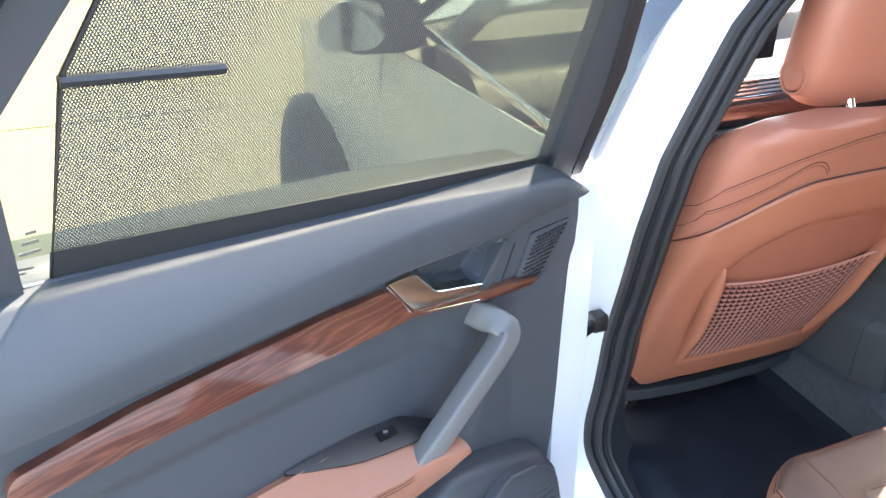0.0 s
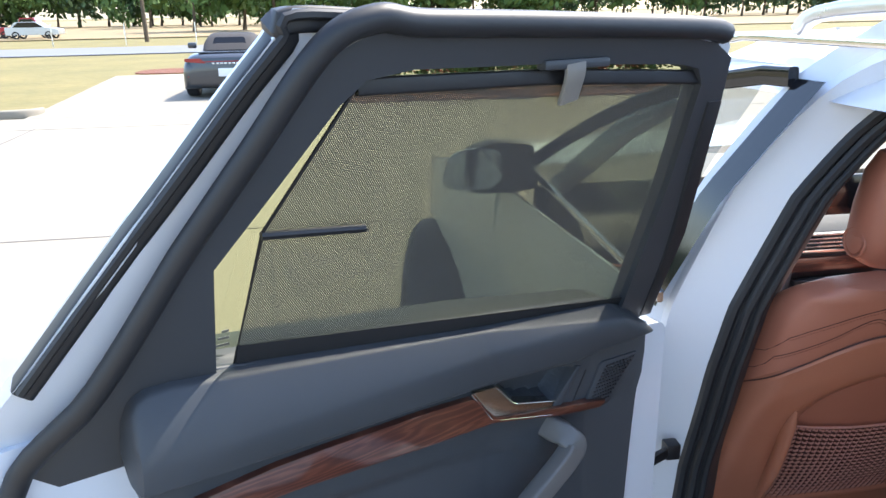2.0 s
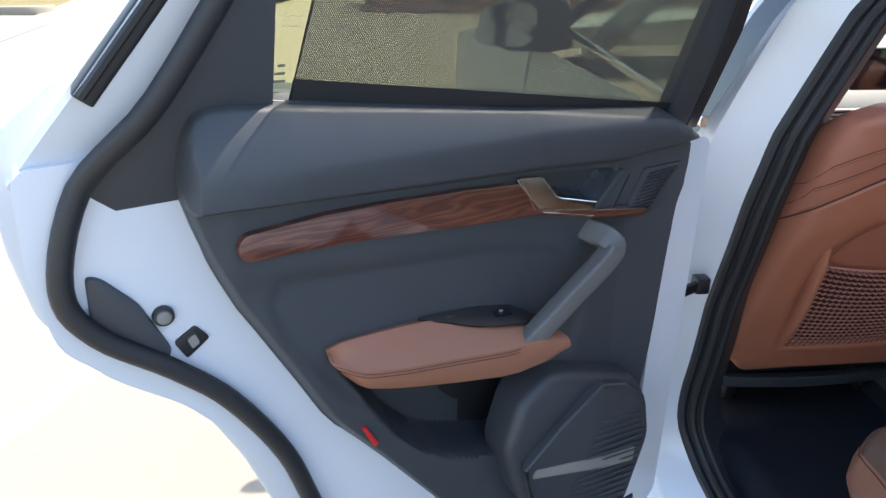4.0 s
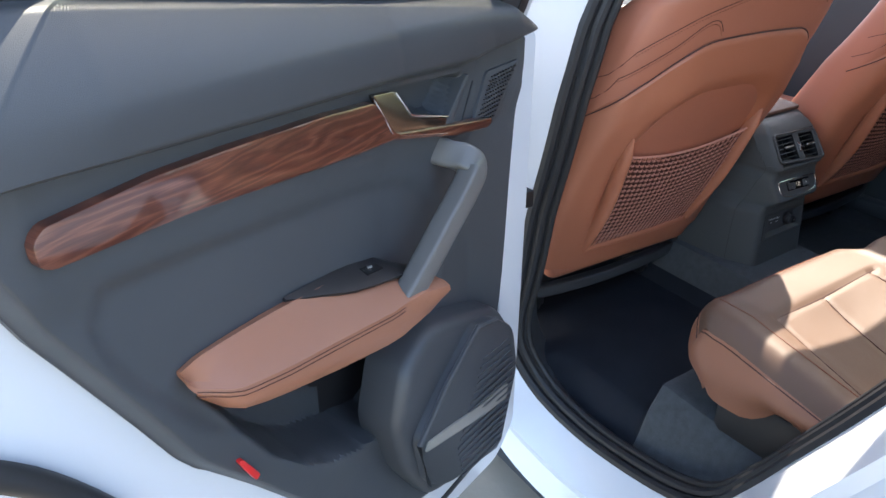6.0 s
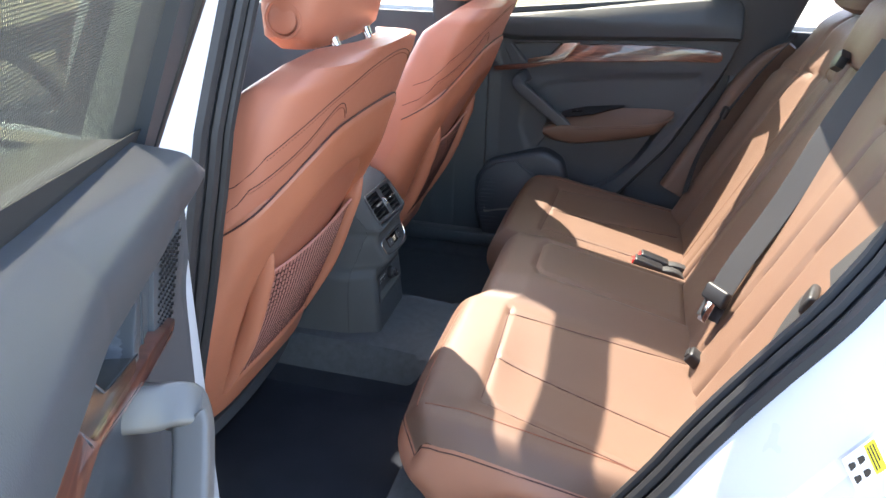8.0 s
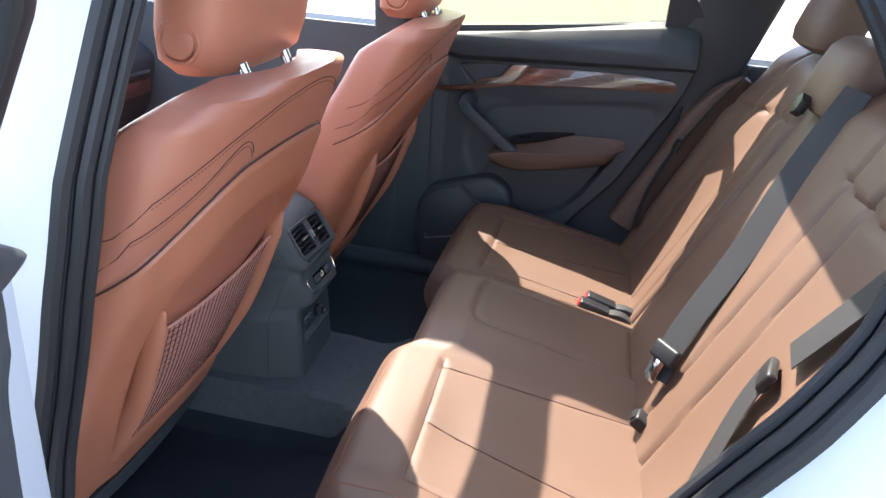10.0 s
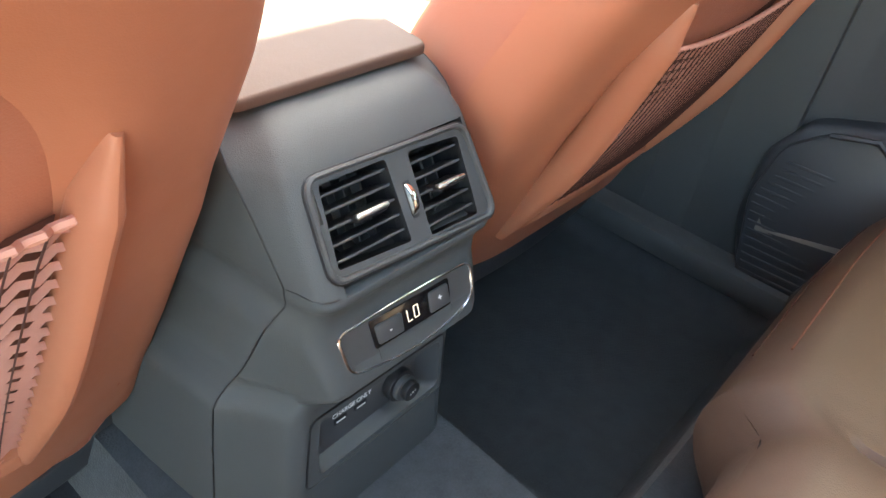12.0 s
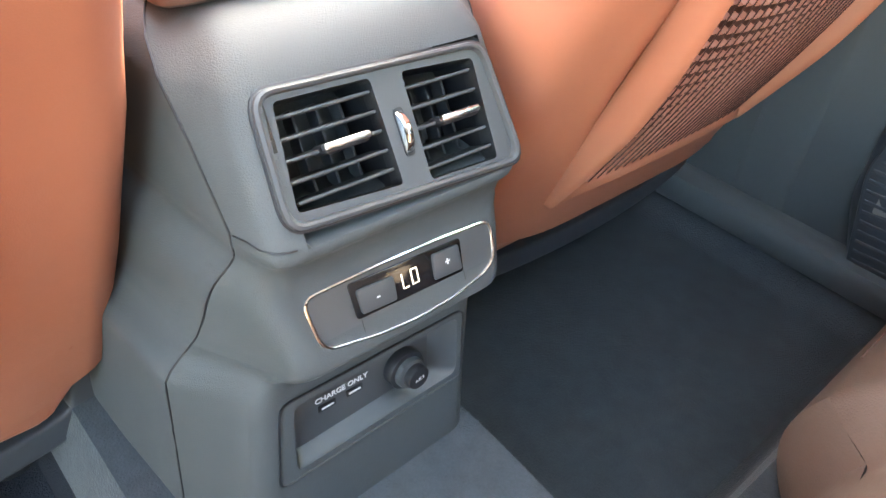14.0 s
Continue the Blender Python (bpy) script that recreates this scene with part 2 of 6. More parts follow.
# ---------------------------------------------------------------- building helpers
def part(name, bm, mat, parent=None, label="", smooth=True):
    """Links a bmesh as one mesh object under a thing or a part."""
    me = bpy.data.meshes.new(name)
    bm.normal_update()
    bm.to_mesh(me)
    bm.free()
    for p in me.polygons:
        p.use_smooth = smooth
    if smooth:
        me.set_sharp_from_angle(angle=radians(38))
    for x in (mat if isinstance(mat, (list, tuple)) else (mat,)):
        me.materials.append(x)
    ob = new(name, me)
    while parent is not None and parent.parent is not None and parent.parent.parent is not None:
        parent = parent.parent
    if parent is not None:
        ob.parent = parent
        ob.matrix_parent_inverse = parent.matrix_world.inverted()
    if label:
        ob["label"] = label
    return ob


def thing(name, at, label, category, group="", kind=""):
    """An Empty at a thing's base that parents its parts."""
    ob = new(name)
    ob.empty_display_size = 0.05
    ob.matrix_world = Matrix.Translation(at)
    return tagged(ob, label, category, group, kind)


def lerp_table(table, x):
    xs, ys = zip(*table)
    return float(np.interp(x, xs, ys))


def smoothstep(a, b, x):
    t = min(1.0, max(0.0, (x - a) / (b - a)))
    return t * t * (3 - 2 * t)


def rounded(pts, r, n=5):
    """A closed 2D polygon with its corners rounded."""
    out, k = [], len(pts)
    for i in range(k):
        p, a, b = Vector(pts[i]), Vector(pts[i - 1]), Vector(pts[(i + 1) % k])
        da, db = a - p, b - p
        ra = min(r, da.length * 0.48, db.length * 0.48)
        s, e = p + da.normalized() * ra, p + db.normalized() * ra
        for j in range(n + 1):
            t = j / n
            out.append(tuple((1 - t) ** 2 * s + 2 * t * (1 - t) * p + t * t * e))
    return out


def spline(pts, n=8, closed=False):
    """A Catmull-Rom curve through points of any size."""
    P = [Vector(p) for p in pts]
    k, out = len(P), []
    for i in range(k if closed else k - 1):
        if closed:
            a, b, c, d = P[i - 1], P[i], P[(i + 1) % k], P[(i + 2) % k]
        else:
            a, b, c, d = P[max(0, i - 1)], P[i], P[i + 1], P[min(k - 1, i + 2)]
        for j in range(n):
            t = j / n
            out.append(0.5 * (2 * b + (c - a) * t + (2 * a - 5 * b + 4 * c - d) * t * t + (3 * b - 3 * c + d - a) * t ** 3))
    if not closed:
        out.append(P[-1])
    return out


def resample(pts, n, closed=True):
    P = [np.array(p, float) for p in pts]
    if closed:
        P.append(P[0])
    s = np.r_[0, np.cumsum([np.linalg.norm(b - a) for a, b in zip(P, P[1:])])]
    A = np.array(P)
    t = np.linspace(0, s[-1], n + 1)[:-1] if closed else np.linspace(0, s[-1], n)
    return [Vector([np.interp(x, s, A[:, k]) for k in range(A.shape[1])]) for x in t]


def prism(poly, f, w0, w1, bevel=0.0, seg=2):
    """A 2D polygon run from depth w0 to w1; f(a, b, w) places a point. The face at w1 gets the bevel."""
    bm = bmesh.new()
    lo = [bm.verts.new(f(a, b, w0)) for a, b in poly]
    hi = [bm.verts.new(f(a, b, w1)) for a, b in poly]
    k = len(poly)
    for i in range(k):
        j = (i + 1) % k
        bm.faces.new((lo[i], lo[j], hi[j], hi[i]))
    top = bm.faces.new(hi)
    bm.faces.new(lo[::-1])
    bmesh.ops.recalc_face_normals(bm, faces=bm.faces)
    if bevel:
        bmesh.ops.bevel(bm, geom=list(top.edges), offset=bevel, segments=seg, profile=0.5, affect="EDGES", clamp_overlap=True)
    return bm


def plate(outer, holes, f, w0, w1):
    """A flat plate with holes, from depth w0 to w1."""
    bm = bmesh.new()
    edges, loops = [], []
    for lp in (outer, *holes):
        vs = [bm.verts.new(f(p[0], p[1], w1)) for p in lp]
        loops.append(vs)
        edges += [bm.edges.new((vs[i], vs[(i + 1) % len(vs)])) for i in range(len(vs))]
    bmesh.ops.triangle_fill(bm, use_beauty=True, use_dissolve=False, edges=edges)
    front = list(bm.faces)
    remap = {}
    for lp, vs in zip((outer, *holes), loops):
        for p, v in zip(lp, vs):
            remap[v] = bm.verts.new(f(p[0], p[1], w0))
    for fc in front:
        bm.faces.new([remap[v] for v in reversed(fc.verts)])
    for vs in loops:
        for i in range(len(vs)):
            j = (i + 1) % len(vs)
            bm.faces.new((vs[i], vs[j], remap[vs[j]], remap[vs[i]]))
    bmesh.ops.recalc_face_normals(bm, faces=bm.faces)
    return bm


def grid(f, nu, nv, closed_u=False):
    """A sheet of quads; f(s, t) with s and t from 0 to 1."""
    bm = bmesh.new()
    V = [[bm.verts.new(f(i / nu, j / nv)) for j in range(nv + 1)] for i in range(nu if closed_u else nu + 1)]
    for i in range(nu):
        for j in range(nv):
            a, b = V[i], V[(i + 1) % len(V)]
            bm.faces.new((a[j], b[j], b[j + 1], a[j + 1]))
    return bm


def thicken(bm, d):
    """Gives a sheet a back at distance d behind it."""
    bm.normal_update()
    geom = bmesh.ops.solidify(bm, geom=list(bm.faces), thickness=d)
    return bm


def loft(loops, cap=True):
    bm = bmesh.new()
    V = [[bm.verts.new(p) for p in lp] for lp in loops]
    k = len(V[0])
    for a, b in zip(V, V[1:]):
        for i in range(k):
            j = (i + 1) % k
            bm.faces.new((a[i], a[j], b[j], b[i]))
    if cap:
        bm.faces.new(V[0][::-1]), bm.faces.new(V[-1])
    bmesh.ops.recalc_face_normals(bm, faces=bm.faces)
    return bm


def sweep(path, section, up=(0, 0, 1), closed=False, scale=None):
    """Runs a closed 2D section along a path."""
    P = [Vector(p) for p in path]
    loops = []
    k = len(P)
    for i, p in enumerate(P):
        if closed:
            t = P[(i + 1) % k] - P[i - 1]
        else:
            t = P[min(k - 1, i + 1)] - P[max(0, i - 1)]
        t = t.normalized()
        side = t.cross(Vector(up))
        if side.length < 1e-4:
            side = t.cross(Vector((0.3, 1, 0.1)))
        side = side.normalized()
        u2 = side.cross(t).normalized()
        s = scale(i / (k - 1)) if scale else 1.0
        loops.append([p + side * (a * s) + u2 * (b * s) for a, b in section])
    if closed:
        loops.append(loops[0])
        bm = bmesh.new()
        V = [[bm.verts.new(q) for q in lp] for lp in loops[:-1]]
        m = len(section)
        for i in range(k):
            a, b = V[i], V[(i + 1) % k]
            for j in range(m):
                bm.faces.new((a[j], a[(j + 1) % m], b[(j + 1) % m], b[j]))
        bmesh.ops.recalc_face_normals(bm, faces=bm.faces)
        return bm
    return loft(loops)


def circle(r, n=8, sx=1.0):
    return [(r * sx * math.cos(2 * math.pi * i / n), r * math.sin(2 * math.pi * i / n)) for i in range(n)]


def box2(a, b, r=0.0, n=3):
    p = [(-a / 2, -b / 2), (a / 2, -b / 2), (a / 2, b / 2), (-a / 2, b / 2)]
    return rounded(p, r, n) if r else p


def rbox(size, r=0.004, at=(0, 0, 0), m=None, seg=2):
    bm = bmesh.new()
    bmesh.ops.create_cube(bm, size=1.0)
    for v in bm.verts:
        v.co = Vector((v.co.x * size[0], v.co.y * size[1], v.co.z * size[2]))
    if r:
        bmesh.ops.bevel(bm, geom=list(bm.edges), offset=min(r, min(size) * 0.49), segments=seg, profile=0.5, affect="EDGES")
    if m is not None:
        bm.transform(m)
    bm.transform(Matrix.Translation(at))
    return bm


def disc(r, depth, at, axis, n=24, bevel=0.0):
    bm = bmesh.new()
    bmesh.ops.create_cone(bm, cap_ends=True, segments=n, radius1=r, radius2=r, depth=depth)
    if bevel:
        bmesh.ops.bevel(bm, geom=[e for e in bm.edges if not all(len(f.verts) == 4 for f in e.link_faces)], offset=bevel, segments=2, profile=0.5, affect="EDGES")
    bm.transform(Matrix.Translation(at) @ Vector(axis).to_track_quat("Z", "Y").to_matrix().to_4x4())
    return bm


def join(*bms):
    out = bms[0]
    for b in bms[1:]:
        me = bpy.data.meshes.new("tmp")
        b.to_mesh(me)
        b.free()
        out.from_mesh(me)
        bpy.data.meshes.remove(me)
    return out


def flat_uv(bm, f):
    lay = bm.loops.layers.uv.new("UVMap")
    for fc in bm.faces:
        for lp in fc.loops:
            lp[lay].uv = f(lp.vert.co)


def seg_dist(p, a, b):
    ax, ay = b[0] - a[0], b[1] - a[1]
    t = max(0, min(1, ((p[0] - a[0]) * ax + (p[1] - a[1]) * ay) / (ax * ax + ay * ay + 1e-12)))
    return math.hypot(p[0] - a[0] - t * ax, p[1] - a[1] - t * ay)


def inside(p, poly):
    c, k = False, len(poly)
    for i in range(k):
        (x1, y1), (x2, y2) = poly[i], poly[i - 1]
        if (y1 > p[1]) != (y2 > p[1]) and p[0] < (x2 - x1) * (p[1] - y1) / (y2 - y1) + x1:
            c = not c
    return c


def poly_depth(p, poly):
    """How far p lies inside a polygon (minus: outside)."""
    d = min(seg_dist(p, poly[i], poly[i - 1]) for i in range(len(poly)))
    return d if inside(p, poly) else -d


# ---------------------------------------------------------------- ground and distance
def sheet(name, poly, z, mat, label, category, thick=0.0):
    bm = prism(poly, lambda a, b, w: Vector((a, b, w)), z - max(thick, 0.002), z)
    return tagged(part(name, bm, mat, smooth=False), label, category, kind="structure")


ground = tagged(part("ground", grid(lambda s, t: Vector((-900 + 1800 * s, -500 + 1600 * t, -0.16)), 24, 24), GRASS_SOIL), "dry yellow-green grass ground reaching the horizon", "ground", kind="structure")
sheet("pavement", [(-45, -40), (45, -40), (45, 12.3), (-45, 12.3)], 0.0, CONCRETE, "sunlit pale concrete parking lot with joints", "pavement", 0.3)
sheet("driveway", [(-6.75, 12.32), (16, 12.32), (16, 21.3), (-7.75, 21.9)], 0.0, CONCRETE, "pale concrete bay where the dark car is parked", "pavement", 0.3)
sheet("road", [(-300, 32), (-300, 42), (0, 48), (300, 57), (300, 47), (0, 38.5)], -0.1, ASPHALT, "grey two-lane road across the grass", "road", 0.05)
sheet("field", [(-500, 60), (500, 75), (700, 500), (-700, 500)], -0.06, DRY_FIELD, "dry pale field beyond the road", "field", 0.05)
kerb_path = [(-45, 12.42, 0.05), (-20, 12.42, 0.05), (-10, 12.42, 0.05), (-8.2, 12.42, 0.05), (-7.5, 12.44, 0.05), (-7.0, 12.55, 0.05), (-6.78, 12.85, 0.03), (-6.82, 13.3, 0.0)]
tagged(part("kerb", sweep(spline(kerb_path, 5), box2(0.15, 0.16, 0.03)), CONCRETE), "rounded grey concrete kerb beside the grass", "kerb", kind="structure")
for i, (a, b) in enumerate((((-2.75, 0.45), (-1.95, 2.2)), ((-2.75, 0.45), (-4.6, 0.1)), ((-5.6, 0.3), (-4.8, 4.8)))):
    d = (Vector(b) - Vector(a)).normalized()
    nrm = Vector((-d.y, d.x)) * 0.05
    A, B = Vector(a), Vector(b)
    sheet("parking_line", [tuple(A + nrm), tuple(A - nrm), tuple(B - nrm), tuple(B + nrm)], 0.004, LINE, "worn white painted parking line", "line")
JOINT = surface("joint_dark", (0.12, 0.11, 0.1), 0.9)
for a, b in (((-45, 11.3), (45, 10.3)), ((-45, 4.6), (45, 4.6)), ((-4.7, -20), (-6.1, 11)), ((3.6, -20), (3.6, 10))):
    A, B = Vector(a), Vector(b)
    d = (B - A).normalized()
    nrm = Vector((-d.y, d.x)) * 0.012
    sheet("joint", [tuple(A + nrm), tuple(A - nrm), tuple(B - nrm), tuple(B + nrm)], 0.003, JOINT, "dark joint in the concrete", "joint")

LEAF = surface("leaf_green", (0.07, 0.13, 0.025), 0.7, 0.5, 0.8, 6, 0.0)
LEAF_DARK = surface("leaf_dark", (0.035, 0.07, 0.02), 0.7, 0.5, 0.8, 6, 0.0)
LEAF_RED = surface("leaf_red", (0.22, 0.035, 0.03), 0.7, 0.6, 2.0, 9, 0.0)
BARK = surface("bark", (0.10, 0.075, 0.05), 0.9, 0.3, 3, 40, 0.5, 0.01)
MULCH = surface("red_mulch", (0.16, 0.06, 0.035), 1.0, 0.5, 6, 60, 0.9, 0.02)


def leaf_cloud(rng, centre, radii, count, size):
    """Many small tilted leaves in clumps with an uneven outline."""
    verts, faces = [], []
    clumps = [(Vector((rng.gauss(0, .45) * radii[0], rng.gauss(0, .45) * radii[1], rng.gauss(0, .42) * radii[2])), rng.uniform(.25, .55)) for _ in range(14)]
    for _ in range(count):
        c, k = rng.choice(clumps)
        p = Vector(centre) + c + Vector((rng.gauss(0, .5) * radii[0] * k, rng.gauss(0, .5) * radii[1] * k, rng.gauss(0, .5) * radii[2] * k))
        q = Euler((rng.uniform(0, 6.3), rng.uniform(0, 6.3), rng.uniform(0, 6.3))).to_matrix()
        s = size * rng.uniform(.6, 1.3)
        i = len(verts)
        for a, b in ((-.5, 0), (0, -.28), (.5, 0), (0, .28)):
            verts.append(p + q @ Vector((a * s, b * s, 0)))
        faces.append((i, i + 1, i + 2, i + 3))
    me = bpy.data.meshes.new("leaves")
    me.from_pydata(verts, [], faces)
    bm = bmesh.new()
    bm.from_mesh(me)
    bpy.data.meshes.remove(me)
    return bm


def tree(at, h, r, seed, mat):
    rng = random.Random(seed)
    base = thing("tree", at, "leafy green tree standing in the distant grass", "tree", "distant trees")
    b = Vector(at)
    trunk = sweep([b, b + Vector((.02 * h, 0, h * .25)), b + Vector((0, .02 * h, h * .55))], circle(h * .03, 7), scale=lambda t: 1 - .6 * t)
    for k in range(4):
        a = rng.uniform(0, 6.28)
        s = b + Vector((0, 0, h * rng.uniform(.3, .5)))
        trunk = join(trunk, sweep([s, s + Vector((math.cos(a) * r * .4, math.sin(a) * r * .4, h * .2))], circle(h * .012, 5), scale=lambda t: 1 - .5 * t))
    part("trunk", trunk, BARK, base)
    part("crown", leaf_cloud(rng, b + Vector((0, 0, h * .62)), (r, r, h * .42), 900, h * .14), mat, base, smooth=False)


trees_rng = random.Random(5)
for i in range(96):
    x = -160 + i * 2.7 + trees_rng.uniform(-2, 2)
    y = trees_rng.uniform(118, 165)
    tree((x, y, -0.15), trees_rng.uniform(6.5, 10.5), trees_rng.uniform(3.8, 5.8), 50 + i, LEAF if i % 3 else LEAF_DARK)
for i, (x, y, h) in enumerate(((-16.6, 88, 8.5), (-11.5, 92, 9.5), (-7.6, 86, 8.0), (-55, 96, 8.5))):
    tree((x, y, -0.15), h, h * .42, 150 + i, LEAF)


def shrub(at, r, seed):
    rng = random.Random(seed)
    base = thing("shrub", at, "reddish flowering shrub on a mulched bed", "shrub", "shrubs on the bed")
    b = Vector(at)
    st = None
    for k in range(4):
        a = rng.uniform(0, 6.28)
        q = sweep([b, b + Vector((math.cos(a) * r * .4, math.sin(a) * r * .4, r * .8))], circle(.012, 5))
        st = join(st, q) if st else q
    part("stem", st, BARK, base)
    part("foliage", leaf_cloud(rng, b + Vector((0, 0, r * .75)), (r, r, r * .6), 900, .11), LEAF_DARK, base, smooth=False)
    part("blossom", leaf_cloud(rng, b + Vector((0, 0, r * .95)), (r, r, r * .5), 420, .09), LEAF_RED, base, "dull red blossom", smooth=False)


sheet("mulch_bed", rounded([(-1.4, 12.9), (6.2, 12.7), (6.7, 16.0), (-.9, 16.3)], .6), 0.03, MULCH, "dark red mulch bed with shrubs", "flower bed", 0.05)
sheet("mulch_bed", rounded([(-8.0, 24.3), (-4.2, 24.3), (-4.2, 27.0), (-8.0, 26.6)], .9), -0.13, MULCH, "small red mulch bed in the grass", "flower bed", 0.05)
for i, (x, y, r) in enumerate(((-1.0, 12.6, .6), (0.1, 12.3, .75), (1.2, 12.9, .7), (2.2, 12.4, .8), (3.4, 12.8, .75), (4.6, 12.5, .7), (0.6, 13.9, .8), (2.9, 14.0, .85))):
    shrub((x + .4, y + 1.45, 0.03), r, 300 + i)

# fence posts and a utility pole along the road
for i in range(16):
    x = -60 + i * 4.5
    p = thing("fence_post", (x, 53 + .06 * x, -.15), "thin grey metal fence post in dry grass", "fence post", "posts along the road")
    part("post", sweep([(x, 53 + .06 * x, -.15), (x, 53 + .06 * x, 1.25)], circle(.045, 6)), SATIN, p)
p = thing("utility_pole", (-15.0, 58, -.15), "tall brown wooden utility pole by the road", "utility pole")
part("shaft", sweep([(-15.0, 58, -.15), (-15.0, 58, 9)], circle(.16, 8), scale=lambda t: 1 - .3 * t), BARK, p)
part("crossarm", rbox((2.2, .12, .14), .02, (-15.0, 58, 8.3)), BARK, p)


# ---------------------------------------------------------------- vehicles in the distance
CAR_BLACK = surface("dark_car_paint", (0.018, 0.022, 0.03), 0.3, 0.1, 3, 300, 0.0, coat=0.8)
CAR_RED = surface("red_car_paint", (0.35, 0.012, 0.02), 0.35, 0.1, 3, 300, 0.0, coat=0.6)
CAR_BLUE = surface("blue_car_paint", (0.02, 0.05, 0.2), 0.35, 0.1, 3, 300, 0.0, coat=0.6)
CAR_SILVER = surface("silver_car_paint", (0.5, 0.52, 0.54), 0.3, 0.1, 3, 300, 0.0, metal=.5)
CANVAS = surface("black_canvas", (0.03, 0.028, 0.03), 0.85, 0.15, 8, 200, 0.3)
TAIL = surface("tail_light_red", (0.25, 0.012, 0.012), 0.15, 0.1, 9, 300, 0.0, coat=.5)
PLATE = surface("plate_white", (0.7, 0.72, 0.75), 0.5)


def wheel_parts(parent, at, r, w, spokes=10, side=1, steer=0.0):
    """A tyre with its rim and spokes; side: which way it faces along x."""
    t = Matrix.Translation(at) @ Matrix.Rotation(steer, 4, "Z")
    prof = [(r * .66, -w / 2 + .01), (r * .9, -w / 2), (r * .985, -w / 2 + .03), (r, -w * .2), (r, w * .2), (r * .985, w / 2 - .03), (r * .9, w / 2), (r * .66, w / 2 - .01)]
    bm = grid(lambda s, q: t @ Vector((lerp_table([(i / 7, p[1]) for i, p in enumerate(prof)], q), math.cos(s * 2 * math.pi) * lerp_table([(i / 7, p[0]) for i, p in enumerate(prof)], q), math.sin(s * 2 * math.pi) * lerp_table([(i / 7, p[0]) for i, p in enumerate(prof)], q))), 40, 14, True)
    holder = part("wheel", disc(.09, w * .5, t @ Vector((0, 0, 0)), t.to_3x3() @ Vector((1, 0, 0)), 16), BLACK, parent)
    part("tyre", bm, RUBBER, holder)
    rim = grid(lambda s, q: t @ Vector((side * (w / 2 - .012 - .03 * q), math.cos(s * 2 * math.pi) * r * (.68 - .07 * q), math.sin(s * 2 * math.pi) * r * (.68 - .07 * q))), 40, 3, True)
    for k in range(spokes):
        a = 2 * math.pi * k / spokes
        d = Vector((0, math.cos(a), math.sin(a)))
        rim = join(rim, sweep([t @ (Vector((side * (w / 2 - .05), 0, 0)) + d * .03), t @ (Vector((side * (w / 2 - .03), 0, 0)) + d * r * .64)], box2(.022, .035, .006), up=t.to_3x3() @ Vector((1, 0, 0))))
    part("rim", rim, SATIN, holder)


def sports_car(at):
    """A dark two-seat convertible, seen from behind; its tail faces -y."""
    x0, y0, _ = at
    c = thing("parked_car", at, "dark navy convertible sports car with black soft top parked outside", "car")
    W = .9

    def sec(y, half, zs, zt, crown):
        lp = []
        for k in range(25):
            a = math.pi * k / 24
            ca, sa = math.cos(a), math.sin(a)
            px = half * math.copysign(abs(ca) ** .38, ca)
            pz = zs + (zt - zs) * abs(sa) ** (.42) + crown * (1 - ca * ca) * .5
            lp.append(Vector((x0 + px, y0 + y, pz)))
        return lp

    stations = [(0.0, .70, .32, .66, .0), (.03, .80, .25, .80, .02), (.12, .87, .2, .86, .03), (.45, .905, .18, .9, .04), (1.0, .905, .18, .88, .03), (2.4, .88, .18, .86, .02), (3.4, .9, .18, .82, .02), (4.1, .84, .22, .68, .02), (4.35, .68, .3, .52, .0)]
    part("body", loft([sec(*s) for s in stations]), CAR_BLACK, c)
    top = [(.75, .55, .86, .93), (1.05, .56, .86, 1.16), (1.5, .55, .86, 1.27), (2.0, .54, .86, 1.26), (2.5, .6, .84, .95)]
    part("soft_top", loft([sec(y, h, zs, zt, 0) for y, h, zs, zt in top]), CANVAS, c)
    part("rear_window", prism(rounded([(-.36, 0), (.36, 0), (.31, .2), (-.31, .2)], .04), lambda a, b, w: Vector((x0 + a, y0 + .86 + b * .9 - w * .6, .97 + b + w * .5)), 0.0, .02), GLOSS_BLACK, c)
    for s in (-1, 1):
        part("tail_light", prism(rounded([(.38, .70), (.8, .74), (.8, .80), (.5, .80)], .02), lambda a, b, w, s=s: Vector((x0 + s * a, y0 + .06 - w, b)), -.02, .05), TAIL, c)
        part("reflector", rbox((.16, .02, .035), .005, (x0 + s * .68, y0 - .005 + .03, .45)), TAIL, c)
        for yy in (.72, 3.25):
            wheel_parts(c, (x0 + s * .79, y0 + yy, .335), .335, .25, 10, s)
        part("mirror", rbox((.2, .12, .13), .04, (x0 + s * 1.0, y0 + 2.25, .98)), CAR_BLACK, c)
    part("light_bar", rbox((1.0, .03, .02), .005, (x0, y0 + .02, .735)), TAIL, c)
    for k in range(7):
        part("letter_bar", rbox((.055, .012, .03), .003, (x0 - .24 + k * .08, y0 + .0, .70)), SATIN, c)
    part("number_plate", rbox((.31, .02, .16), .006, (x0, y0 - .005, .52)), PLATE, c)
    part("diffuser", rbox((1.1, .1, .12), .03, (x0, y0 + .07, .29)), BLACK, c)
    part("spoiler", rbox((1.1, .2, .03), .012, (x0, y0 + .28, .905)), CAR_BLACK, c)


sports_car((-3.63, 14.6, 0.0))


